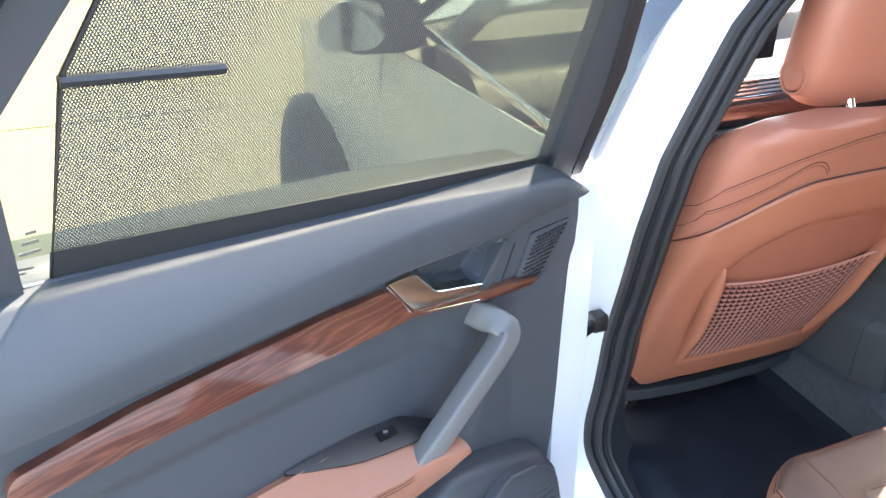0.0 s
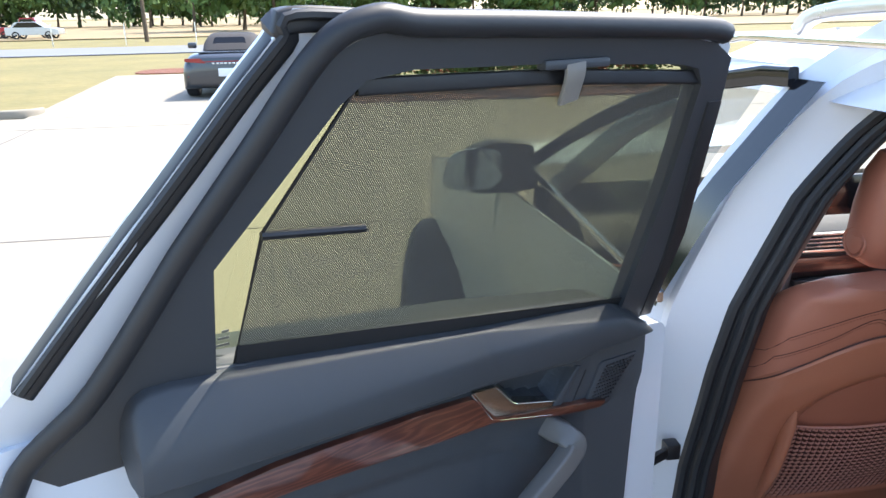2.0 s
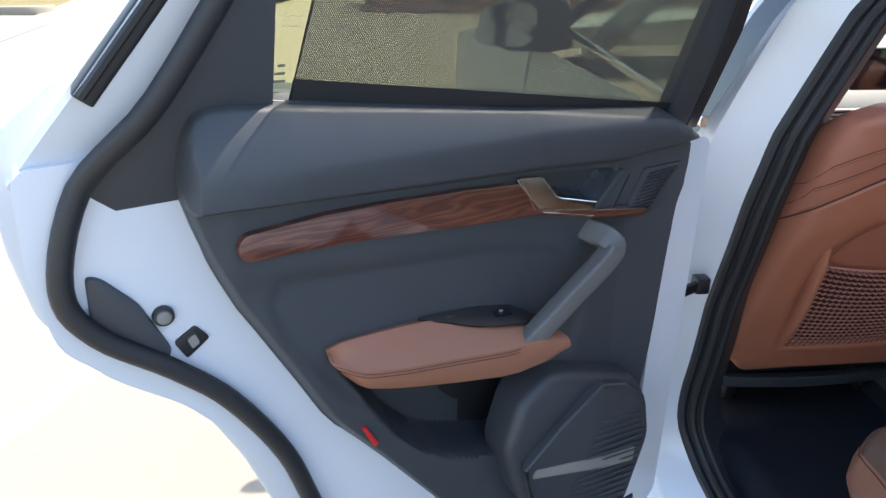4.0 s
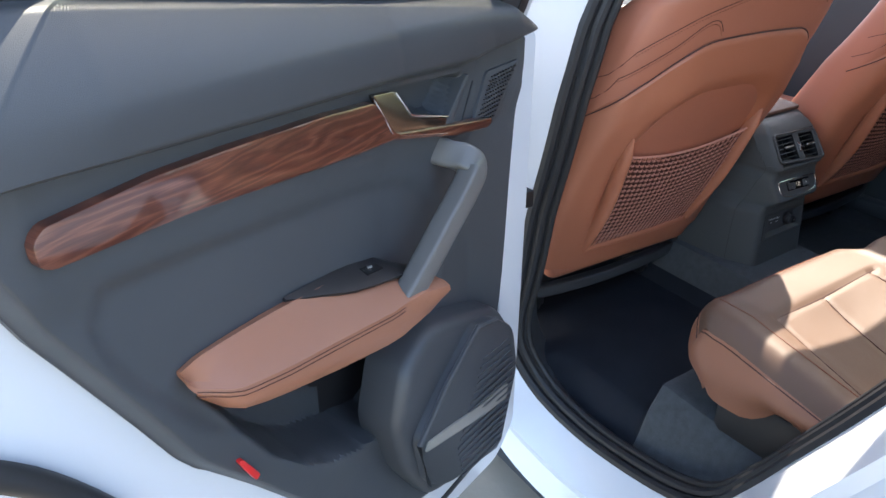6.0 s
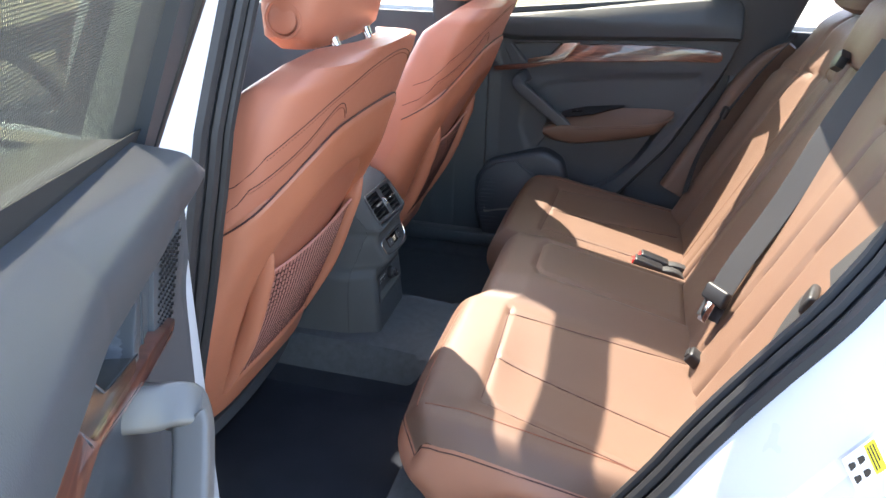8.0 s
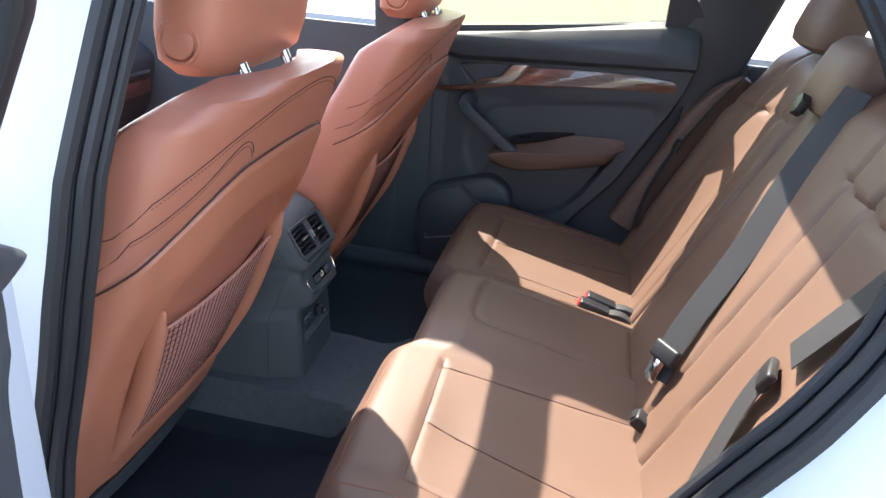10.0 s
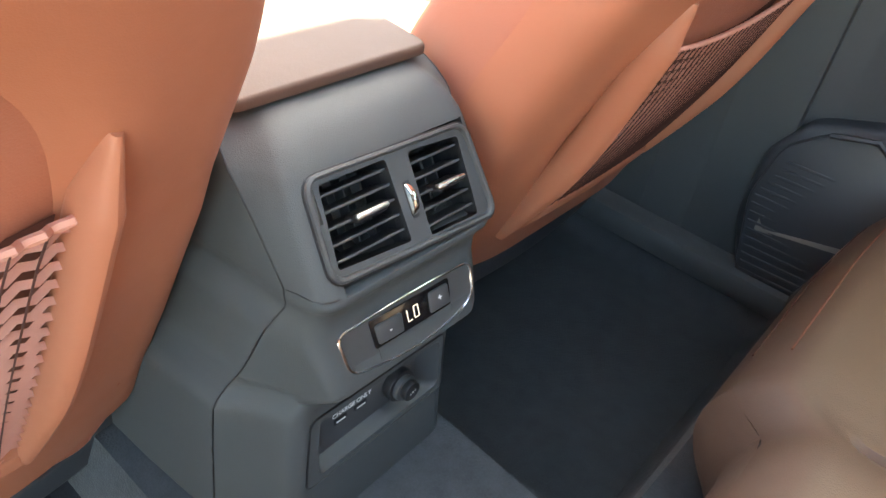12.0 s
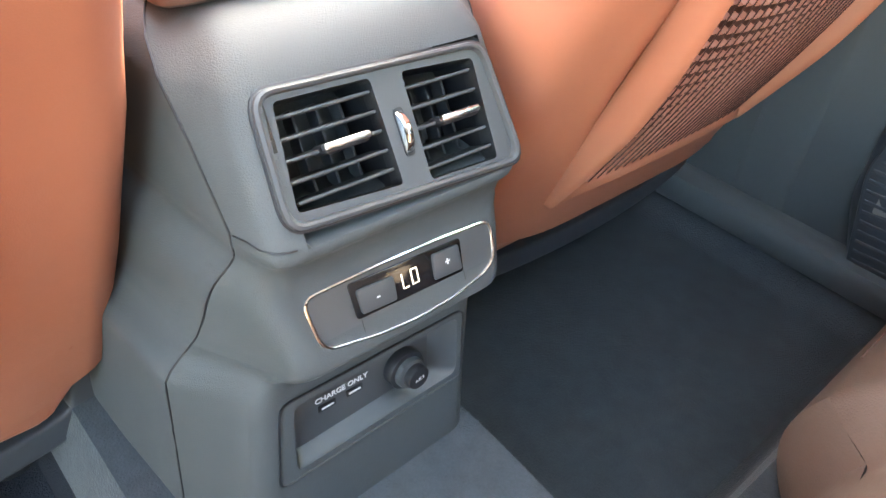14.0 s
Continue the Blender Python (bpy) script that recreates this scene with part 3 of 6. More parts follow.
def far_car(at, mat, label, L=4.6, H=1.5, yaw=0.0, pickup=False):
    c = thing("parked_car", at, label, "car", "cars far off")
    t = Matrix.Translation(at) @ Matrix.Rotation(yaw, 4, "Z")
    low = [(-L / 2, .35), (L / 2, .35), (L / 2, .8), (L / 2 - .9, .95), (-L / 2, 1.0)]
    part("body", prism(rounded(low, .12), lambda a, b, w: t @ Vector((a, w, b)), -.85, .85, .06), mat, c)
    cab = [(-L * .1, .95), (L * .28, .95), (L * .16, H), (-L * .05, H)] if pickup else [(-L * .42, .95), (L * .25, .95), (L * .08, H), (-L * .3, H)]
    part("cabin", prism(rounded(cab, .08), lambda a, b, w: t @ Vector((a, w, b)), -.72, .72, .05), mat, c)
    for s in (-1, 1):
        part("window", prism(rounded([(p[0] * .86, .98 + (p[1] - .95) * .85) for p in cab], .05), lambda a, b, w: t @ Vector((a, s * (.725 + w), b)), 0, .012), GLOSS_BLACK, c)
        for k in (-.31, .31):
            wheel_parts(c, tuple(t @ Vector((k * L, s * .8, .33))), .33, .2, 5, 1, yaw + radians(90))


far_car((-29.4, 75, -.058), CAR_RED, "red pickup truck parked far off in a dry lot", 5.6, 1.8, 0, True)
far_car((-33.4, 76, -.058), CAR_BLUE, "blue car parked far off beside a truck", 4.4, 1.45)
far_car((-27.3, 71, -.058), CAR_SILVER, "silver car far off on dry ground", 4.4, 1.45)


# ---------------------------------------------------------------- the white car's shell
def side_x(z):
    """Half width of the outer skin at a height."""
    return lerp_table([(.15, .86), (.35, .92), (.7, .935), (.95, .925), (1.08, .905), (1.3, .825), (1.5, .70), (1.58, .63)], z)


OPENING = [(.118, .43), (.085, .56), (.052, .72), (.020, .86), (-.005, 1.0), (-.025, 1.17), (-.05, 1.33), (-.09, 1.44), (-.18, 1.5), (-.40, 1.51), (-.60, 1.50), (-.71, 1.43), (-.80, 1.3), (-.85, 1.17), (-.838, 1.06), (-.795, .97), (-.735, .875), (-.675, .775), (-.62, .67), (-.56, .56), (-.50, .45), (-.43, .345), (-.32, .275), (-.12, .228), (.02, .240), (.085, .285), (.116, .35)]
OPEN_LOOP = resample(spline(OPENING, 6, True), 120)
ocx, ocz = -.36, .9


def opening_band(d0, x0, d1, x1, sgn, n=3):
    """A band round the doorway, from outset d0 at inset x0 to outset d1 at inset x1."""
    def place(s, t):
        i = int(round(s * 120)) % 120
        p = OPEN_LOOP[i]
        a, b = OPEN_LOOP[i - 1], OPEN_LOOP[(i + 1) % 120]
        tn = Vector((b.x - a.x, b.y - a.y)).normalized()
        out = Vector((tn.y, -tn.x))
        if out.dot(Vector((p.x - ocx, p.y - ocz))) < 0:
            out = -out
        d = d0 + (d1 - d0) * t
        y, z = p.x + out.x * d, p.y + out.y * d
        return Vector((sgn * (side_x(z) - (x0 + (x1 - x0) * t)), y, z))
    return grid(place, 120, n, True)


body = thing("car", (0, -.3, .0), "white SUV standing on concrete, one rear door open", "car")
part("door_jamb", opening_band(.008, .122, .055, .03, -1, 4), PAINT, body)
part("jamb_flange", opening_band(.055, .03, .075, .028, -1, 2), PAINT, body)
part("body_side", opening_band(.075, .028, .12, .0, -1, 3), PAINT, body)
# double rubber seal round the doorway
for off, ins, r in ((-.008, .170, .008), (-.001, .150, .010), (.010, .128, .012)):
    pts = []
    for i in range(120):
        p, a, b = OPEN_LOOP[i], OPEN_LOOP[i - 1], OPEN_LOOP[(i + 1) % 120]
        tn = Vector((b.x - a.x, b.y - a.y)).normalized()
        out = Vector((tn.y, -tn.x))
        if out.dot(Vector((p.x - ocx, p.y - ocz))) < 0:
            out = -out
        y, z = p.x + out.x * off, p.y + out.y * off
        pts.append((-(side_x(z) - ins), y, z))
    part("door_seal", sweep(pts, circle(r, 8), up=(1, 0, 0), closed=True), RUBBER, body, "black rubber door seal")
part("inner_trim", opening_band(.006, .131, -.010, .178, -1, 3), RUBBER, body, "black inner pillar trim")
part("inner_trim", opening_band(-.008, .177, .06, .25, -1, 4), TRIM_HARD, body)


def skin(y0, y1, z0, z1, sgn, mat, name, lift=0.0, nz=24, ny=12, thick=.012, fy=None):
    def f(s, t):
        z = z0 + (z1 - z0) * t
        a, b = (fy(z) if fy else (y0, y1))
        return Vector((sgn * (side_x(z) + lift), a + (b - a) * s, z))
    bm = grid(f, ny, nz)
    bmesh.ops.recalc_face_normals(bm, faces=bm.faces)
    thicken(bm, thick)
    return part(name, bm, mat, body)


# rear quarter, sill and the closed front door on the near side
skin(-2.3, -.92, .3, 1.06, -1, PAINT, "rear_quarter")
skin(-.95, .24, .05, .098, -1, TRIM_HARD, "sill_cover", -.03)
# front door, closed
part("front_door", thicken(grid(lambda s, t: Vector((-(side_x(.3 + .79 * t) + .004 + .06 * s), .135 + s * .93, .3 + .79 * t)), 12, 20), .012), PAINT, body, "white closed front door")


def lifted(bm):
    """The body line climbs slightly towards the front."""
    for v in bm.verts:
        v.co.z += .055 * max(0, min(1.2, v.co.y))
    return bm


def near_glass_top(y):
    return lerp_table([(.05, 1.49), (.28, 1.44), (.5, 1.36), (.8, 1.21), (1.02, 1.09)], y)


def glasshouse(name, y0, y1, zb, mat, sgn=-1, lift=-.012, n=14):
    bm = grid(lambda s, t: (lambda y: (lambda z: Vector((sgn * (side_x(z) + lift), y, z)))(zb + t * (near_glass_top(y) - zb)))(y0 + (y1 - y0) * s), n, 8)
    return part(name, lifted(bm), mat, body)


g = glasshouse("front_window", .10, 1.0, 1.10, GLASS_DARK)
g.visible_shadow = False
part("pillar_cover", grid(lambda s, t: (lambda z: Vector((-(side_x(z) + .004), (.115 - .28 * max(0, z - 1.08)) - s * (.0 + .075), z)))(1.08 + .42 * t), 3, 12), GLOSS_BLACK, body, "gloss black pillar cover")
part("window_trim", lifted(sweep([(-(side_x(1.095) + .006), y, 1.10) for y in np.linspace(.03, 1.05, 8)], box2(.012, .02, .004))), CHROME, body)
part("window_surround", lifted(sweep([(-(side_x(near_glass_top(y)) + .004), y, near_glass_top(y) + .012) for y in np.linspace(.0, 1.02, 14)], box2(.02, .035, .006))), GLOSS_BLACK, body)
part("roof_trim", sweep([(-(side_x(1.55) + .010), y, 1.560) for y in np.linspace(-.34, .25, 8)] + [(-(side_x(1.5) + .012), .55, 1.512)], box2(.008, .014, .003)), CHROME, body, "bright roof drip trim")
part("door_handle", sweep(spline([(-.94, .2, .93), (-.985, .25, .935), (-.985, .36, .935), (-.94, .41, .93)], 4), box2(.02, .03, .006)), PAINT, body)

# bonnet, wing, windscreen
def wing(s, t):
    y = 1.06 + 1.25 * s
    zt = lerp_table([(1.06, 1.08), (1.5, 1.03), (2.0, .95), (2.31, .78)], y)
    zb = .36 + .36 * math.sqrt(max(0, 1 - ((y - 1.74) / .42) ** 2)) if abs(y - 1.74) < .42 else .36
    z = zb + (zt - zb) * t
    return Vector((-(side_x(z) + .065 + .06 * min(1, (y - 1.06) / .6) + .03 * math.exp(-((y - 1.74) / .4) ** 2) - .25 * max(0, (y - 2.0)) ** 1.4), y, z))


part("front_wing", lifted(thicken(grid(wing, 40, 14), .01)), PAINT, body, "white front wing")
part("bonnet", lifted(grid(lambda s, t: (lambda y: Vector(((-.93 + 1.86 * s) * (1 - .12 * max(0, y - 1.9)), y, lerp_table([(1.06, 1.08), (1.5, 1.06), (2.0, .98), (2.31, .80)], y) + .05 * math.sin(math.pi * s))))(1.06 + 1.25 * t), 24, 14)), PAINT, body)
wheel_parts(body, (-1.075, 1.80, .385), .385, .24, 10, -1, radians(-16))
ws = part("windscreen", lifted(grid(lambda s, t: Vector(((-.70 + 1.4 * s) * (1 - .16 * t), 1.22 - .62 * t - .22 * (2 * s - 1) ** 2 * (1 - .5 * t), 1.08 + .40 * t)), 16, 10)), GLASS_CLEAR, body)
ws.visible_shadow = False
for sgn in (-1, 1):
    part("a_pillar", sweep([(sgn * .80, 1.03, 1.08), (sgn * .72, .72, 1.3), (sgn * .62, .40, 1.48)], box2(.07, .05, .015)), TRIM_HARD if sgn > 0 else PAINT, body)

# side mirror
def mirror_loop(dy, k):
    return [Vector((-1.085 + (a + .085) * k - .02 * (1 - k), .93 + dy, 1.165 + b * k)) for a, b in rounded([(-.125, -.045), (-.10, .06), (-.03, .088), (.095, .078), (.105, -.03), (.06, -.075), (-.09, -.07)], .03, 4)]


mir = part("side_mirror", loft([mirror_loop(dy, k) for dy, k in ((0, .95), (.012, 1.0), (.06, .99), (.10, .90), (.135, .7), (.155, .4))]), BLACK, body, "dark side mirror")
part("mirror_glass", prism([(a * .9 - 1.085, b * .88 + 1.165) for a, b in rounded([(-.115, -.04), (-.092, .055), (-.03, .08), (.085, .07), (.093, -.025), (.05, -.066), (-.08, -.06)], .03, 4)], lambda a, b, w: Vector((a, .932 - w, b)), -.003, .004), surface("mirror_silver", (.55, .58, .6), .03, 0, bump=0, metal=1.0), mir)
part("mirror_foot", sweep([(-.89, .98, 1.12), (-.97, .98, 1.105), (-1.02, .98, 1.12)], box2(.07, .04, .012)), BLACK, mir)

# roof with a two-panel glass roof
HOLE_F = rounded([(-.38, -.02), (.40, -.02), (.40, .42), (-.38, .42)], .04, 4)
HOLE_R = rounded([(-.38, -.66), (.40, -.66), (.40, -.11), (-.38, -.11)], .04, 4)


def roof_z(x, y):
    return 1.60 - .075 * (x / .6) ** 2 - .04 * max(0, y - .1) ** 1.5 - .03 * max(0, -.5 - y)


part("roof", plate([(-.62, -2.0), (.62, -2.0), (.62, .40), (.5, .47), (-.5, .47), (-.62, .40)], [HOLE_F, HOLE_R], lambda a, b, w: Vector((a, b, roof_z(a, b) + w)), -.02, .0), PAINT, body)
part("roof_lining", plate([(-.62, -1.9), (.62, -1.9), (.62, .40), (-.62, .40)], [HOLE_F, HOLE_R], lambda a, b, w: Vector((a, b, roof_z(a, b) + w)), -.045, -.022), HEADLINER, body, "pale grey roof lining")
for nm, h in (("roof_glass", HOLE_F), ("roof_glass", HOLE_R)):
    rg = part(nm, prism([(a * 1.02, b) for a, b in h], lambda a, b, w: Vector((a, b, roof_z(a, b) + w)), -.004, .0), GLASS_CLEAR, body)
    rg.visible_shadow = False
for sgn in (-1, 1):
    part("roof_side", grid(lambda s, t: (lambda y: Vector((sgn * (.60 + .075 * t), y, roof_z(.6, y) - .0 - .06 * t)))(-2.0 + 2.42 * s), 20, 4), PAINT, body)
    part("roof_rail", sweep(spline([(sgn * .58, .2, 1.57), (sgn * .57, .1, 1.61), (sgn * .56, -.5, 1.625), (sgn * .56, -1.2, 1.60)], 5), box2(.025, .03, .008)), SATIN, body)

# far side: door skins are closed there
far_low = grid(lambda s, t: Vector((side_x(.18 + .9 * t), -2.2 + 3.5 * s, .18 + .9 * t)), 20, 16)
part("far_side", thicken(far_low, .01), PAINT, body)
part("far_lining", rbox((.02, 1.42, .80), .004, (.747, .63, .68)), CONSOLE, body, "dark grey far side lining")
part("far_lining", rbox((.02, 1.4, .80), .004, (.745, -1.5, .68)), TRIM, body, "dark grey far side lining")
part("far_pillar", sweep([(.76, .06, .3), (.76, .06, 1.05), (.68, .05, 1.3), (.60, .03, 1.52)], box2(.05, .10, .02), up=(0, 1, 0)), CONSOLE, body, "dark grey centre pillar")
part("far_rear_pillar", sweep(spline([(.755, -.80, .95), (.735, -.86, 1.15), (.69, -.92, 1.36), (.625, -.97, 1.54)], 4), box2(.04, .20, .015), up=(0, 1, 0)), TRIM_HARD, body, "dark grey pillar behind the far door")
part("tail_wall", rbox((1.5, .04, .85), .01, (0, -2.15, .68)), TRIM_HARD, body)
part("cargo_floor", rbox((1.5, 1.0, .04), .01, (0, -1.68, .58)), CARPET_DARK, body)
for sgn in (-1, 1):
    part("d_pillar", grid(lambda s, t: Vector((sgn * (side_x(1.06 + .48 * t) - .02), lerp_table([(0, -1.95), (1, -1.7)], t) + s * .25, 1.06 + .48 * t)), 3, 8), TRIM_HARD, body)
part("firewall", rbox((1.6, .03, .8), .0, (0, 1.30, .62)), BLACK, body)
part("rear_glass_wall", grid(lambda s, t: Vector((-.62 + 1.24 * s, -2.1 + .22 * t, 1.08 + .45 * t)), 2, 2), GLASS_DARK, body)

# floor: footwell, tunnel and sill inside
def footwell(x, y, x0, x1, y0, r):
    """Distance outside a footwell with rounded corners; negative inside."""
    qx = abs(x - (x0 + x1) / 2) - (x1 - x0) / 2 + r
    qy = (y0 + r) - y
    return math.hypot(max(qx, 0), max(qy, 0)) + min(max(qx, qy), 0) - r


def floor_z(x, y):
    d = min(footwell(x, y, .10, .95, -.185, .085), footwell(x, y, -.95, -.19, -.185, .085))
    top = .425 - .02 * smoothstep(.0, -.3, y) - .02 * smoothstep(.12, .3, abs(x)) - .12 * smoothstep(-.66, -.76, x)
    z = .29 + (top - .29) * smoothstep(-.018, .016, d) + .05 * smoothstep(.66, .72, x) - .09 * smoothstep(-.69, -.745, x) * (1 - smoothstep(-.018, .016, d)) + .004 * math.sin(9 * x + 4 * y)
    edge = lerp_table([(-.75, .80), (-.62, .67), (-.56, .56), (-.50, .45), (-.43, .345), (-.32, .275), (-.12, .228), (.02, .240), (.085, .285), (.116, .35), (.13, .5)], y) - .03
    return z + (min(z, edge) - z) * smoothstep(-.64, -.715, x)


carpet = grid(lambda s, t: (lambda x, y: Vector((x, y, floor_z(x, y))))(-.775 + 1.615 * s, -.75 + 2.0 * t), 150, 170)
# footwell faces take darker carpet colours that paint in the shade down there
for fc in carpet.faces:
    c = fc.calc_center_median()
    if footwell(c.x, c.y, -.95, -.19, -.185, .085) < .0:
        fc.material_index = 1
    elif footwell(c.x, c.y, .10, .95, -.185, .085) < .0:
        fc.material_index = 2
part("floor_carpet", carpet, [CARPET, CARPET_DARK, CARPET_SHADED], body, "dark grey carpeted footwell and tunnel")
part("underbody", rbox((1.5, 3.4, .03), .0, (0, -.4, .13)), BLACK, body)
part("far_sill_trim", rbox((.06, 1.5, .05), .015, (.715, .45, .345)), CONSOLE, body, "grey far sill trim")
# striker and sticker on the rear jamb
stk = part("striker", rbox((.010, .032, .040), .004, (-.872, -.845, .905)), SATIN, body)
part("striker_loop", sweep(spline([(-.875, -.858, .92), (-.905, -.854, .92), (-.905, -.846, .895), (-.875, -.84, .895)], 4), circle(.0045, 6)), CHROME, stk)
# warning sticker with plain bars on the rear jamb
def on_jamb(a, b, w):
    return Vector((-.912 - w, -.785 - .021 * a - .019 * b, .862 - .034 * a + .030 * b))


stick = part("warning_sticker", prism([(0, 0), (1, 0), (1, 1.15), (0, 1.15)], on_jamb, 0, .0012), WHITE_LABEL, body, "white and yellow warning sticker")
part("yellow_band", prism([(.04, .74), (.96, .74), (.96, 1.1), (.04, 1.1)], on_jamb, .0008, .0018), YELLOW_LABEL, stick)
for k in range(3):
    part("text_bar", prism([(.12, .80 + .09 * k), (.85 - .2 * (k == 2), .80 + .09 * k), (.85 - .2 * (k == 2), .84 + .09 * k), (.12, .84 + .09 * k)], on_jamb, .0014, .0022), BLACK, stick)
for a, b in ((.2, .42), (.62, .42), (.2, .1), (.62, .1)):
    part("pictogram", prism(rounded([(a, b), (a + .24, b), (a + .2, b + .22), (a + .05, b + .22)], .05, 2), on_jamb, .0008, .0018), BLACK, stick)


# ---------------------------------------------------------------- the open rear door
DA = radians(202.24)
DU, DN = Vector((math.cos(DA), math.sin(DA), 0)), Vector((-math.sin(DA), math.cos(DA), 0))
DO = Vector((-.991, -.145, .028))


def open_door(u, v, w):
    """Near door, swung open: u from the hinge edge, v height, w towards the cabin side."""
    return DO + DU * u + DN * w + Vector((0, 0, v))


def shut_door(u, v, w):
    """Far door, shut."""
    return Vector((.725 - w, -.01 - u, v - .055))


def lean(v):
    return lerp_table([(1.1, -.05), (1.16, -.02), (1.212, .008), (1.374, .052), (1.53, .117), (1.62, .155)], v)


TOP = [(0, 1.078), (.03, 1.115), (.08, 1.138), (.43, 1.176), (.675, 1.203), (.74, 1.2085), (.765, 1.207), (.783, 1.199), (.797, 1.183), (.806, 1.158), (.812, 1.12)]
BOT = [(0, 1.05), (.012, 1.03), (.035, .87), (.05, .68), (.07, .55), (.10, .45), (.14, .412), (.22, .405), (.33, .43), (.40, .47), (.47, .565), (.55, .685), (.61, .77), (.66, .852), (.71, .93), (.755, .998), (.79, 1.06), (.805, 1.09), (.812, 1.12)]
POCKET = [(.606, .865), (.581, .826), (.537, .744), (.495, .694), (.457, .664), (.398, .636), (.33, .622), (.27, .66), (.265, .765), (.30, .82), (.41, .86), (.52, .872)]
INSERT = [(.70, .97), (.68, 1.0), (.56, .995), (.40, .985), (.29, .97), (.23, .93), (.22, .85), (.25, .76), (.40, .70), (.60, .82), (.68, .92)]
RECESS = [(.322, 1.079), (.262, 1.081), (.188, 1.076), (.230, 1.026), (.291, 1.042)]
LEVER = surface("lever_metal", (.36, .34, .31), .24, .04, 20, 300, 0, metal=1.0)


def trim_w(u, v):
    c = 1.088
    tp = lerp_table(TOP, u)
    if v > c:
        k = (v - c) / max(.02, tp - c)
        w = .034 * (1 - k) ** .8 * (1 - .2 * k) + .012 * math.sin(math.pi * k) - .012 * k
        w -= .03 * smoothstep(.012, 0, v - c)
    else:
        w = .004 - .007 * smoothstep(1.02, .98, v)
        w += .02 * smoothstep(.60, .45, v)
    d = poly_depth((u, v), INSERT)
    w -= .005 * smoothstep(-.006, .012, d)
    d = poly_depth((u, v), RECESS)
    w -= .034 * smoothstep(-.002, .007, d)
    d = poly_depth((u, v), POCKET)
    w -= .085 * smoothstep(-.004, .013, d)
    e = min(v - lerp_table(BOT, u), (.812 - u) * 1.3, u * 2)
    w -= .035 * smoothstep(.028, 0, e)
    w -= .03 * smoothstep(.014, 0, tp - v)
    return w


def fitted(f):
    """The trim's own curve: hollow round the lever and handle, full towards the rear end."""
    def g(u, v, w):
        k = smoothstep(1.086, 1.13, v)
        u2 = lerp_table([(0, 0), (.045, .02), (.2, .15), (.33, .306), (.625, .652), (.73, .758), (.765, .784), (.812, .808)], u) * (1 - k) + k * lerp_table([(0, 0), (.018, .013), (.667, .679), (.765, .775), (.812, .808)], u)
        dv = (1 - k) * (lerp_table([(0, 0), (.2, -.026), (.33, -.017), (.73, .015)], u) + .17 * (min(1.03, max(.8, v)) - 1.03)) + k * lerp_table([(0, .006), (.67, .02)], u)
        dw = (1 - k) * lerp_table([(0, -.02), (.15, -.04), (.33, -.037), (.5, -.012), (.73, .018)], u) + k * lerp_table([(0, .0), (.33, -.014), (.68, .022)], u)
        return f(u2, v + dv, w + dw)
    return g


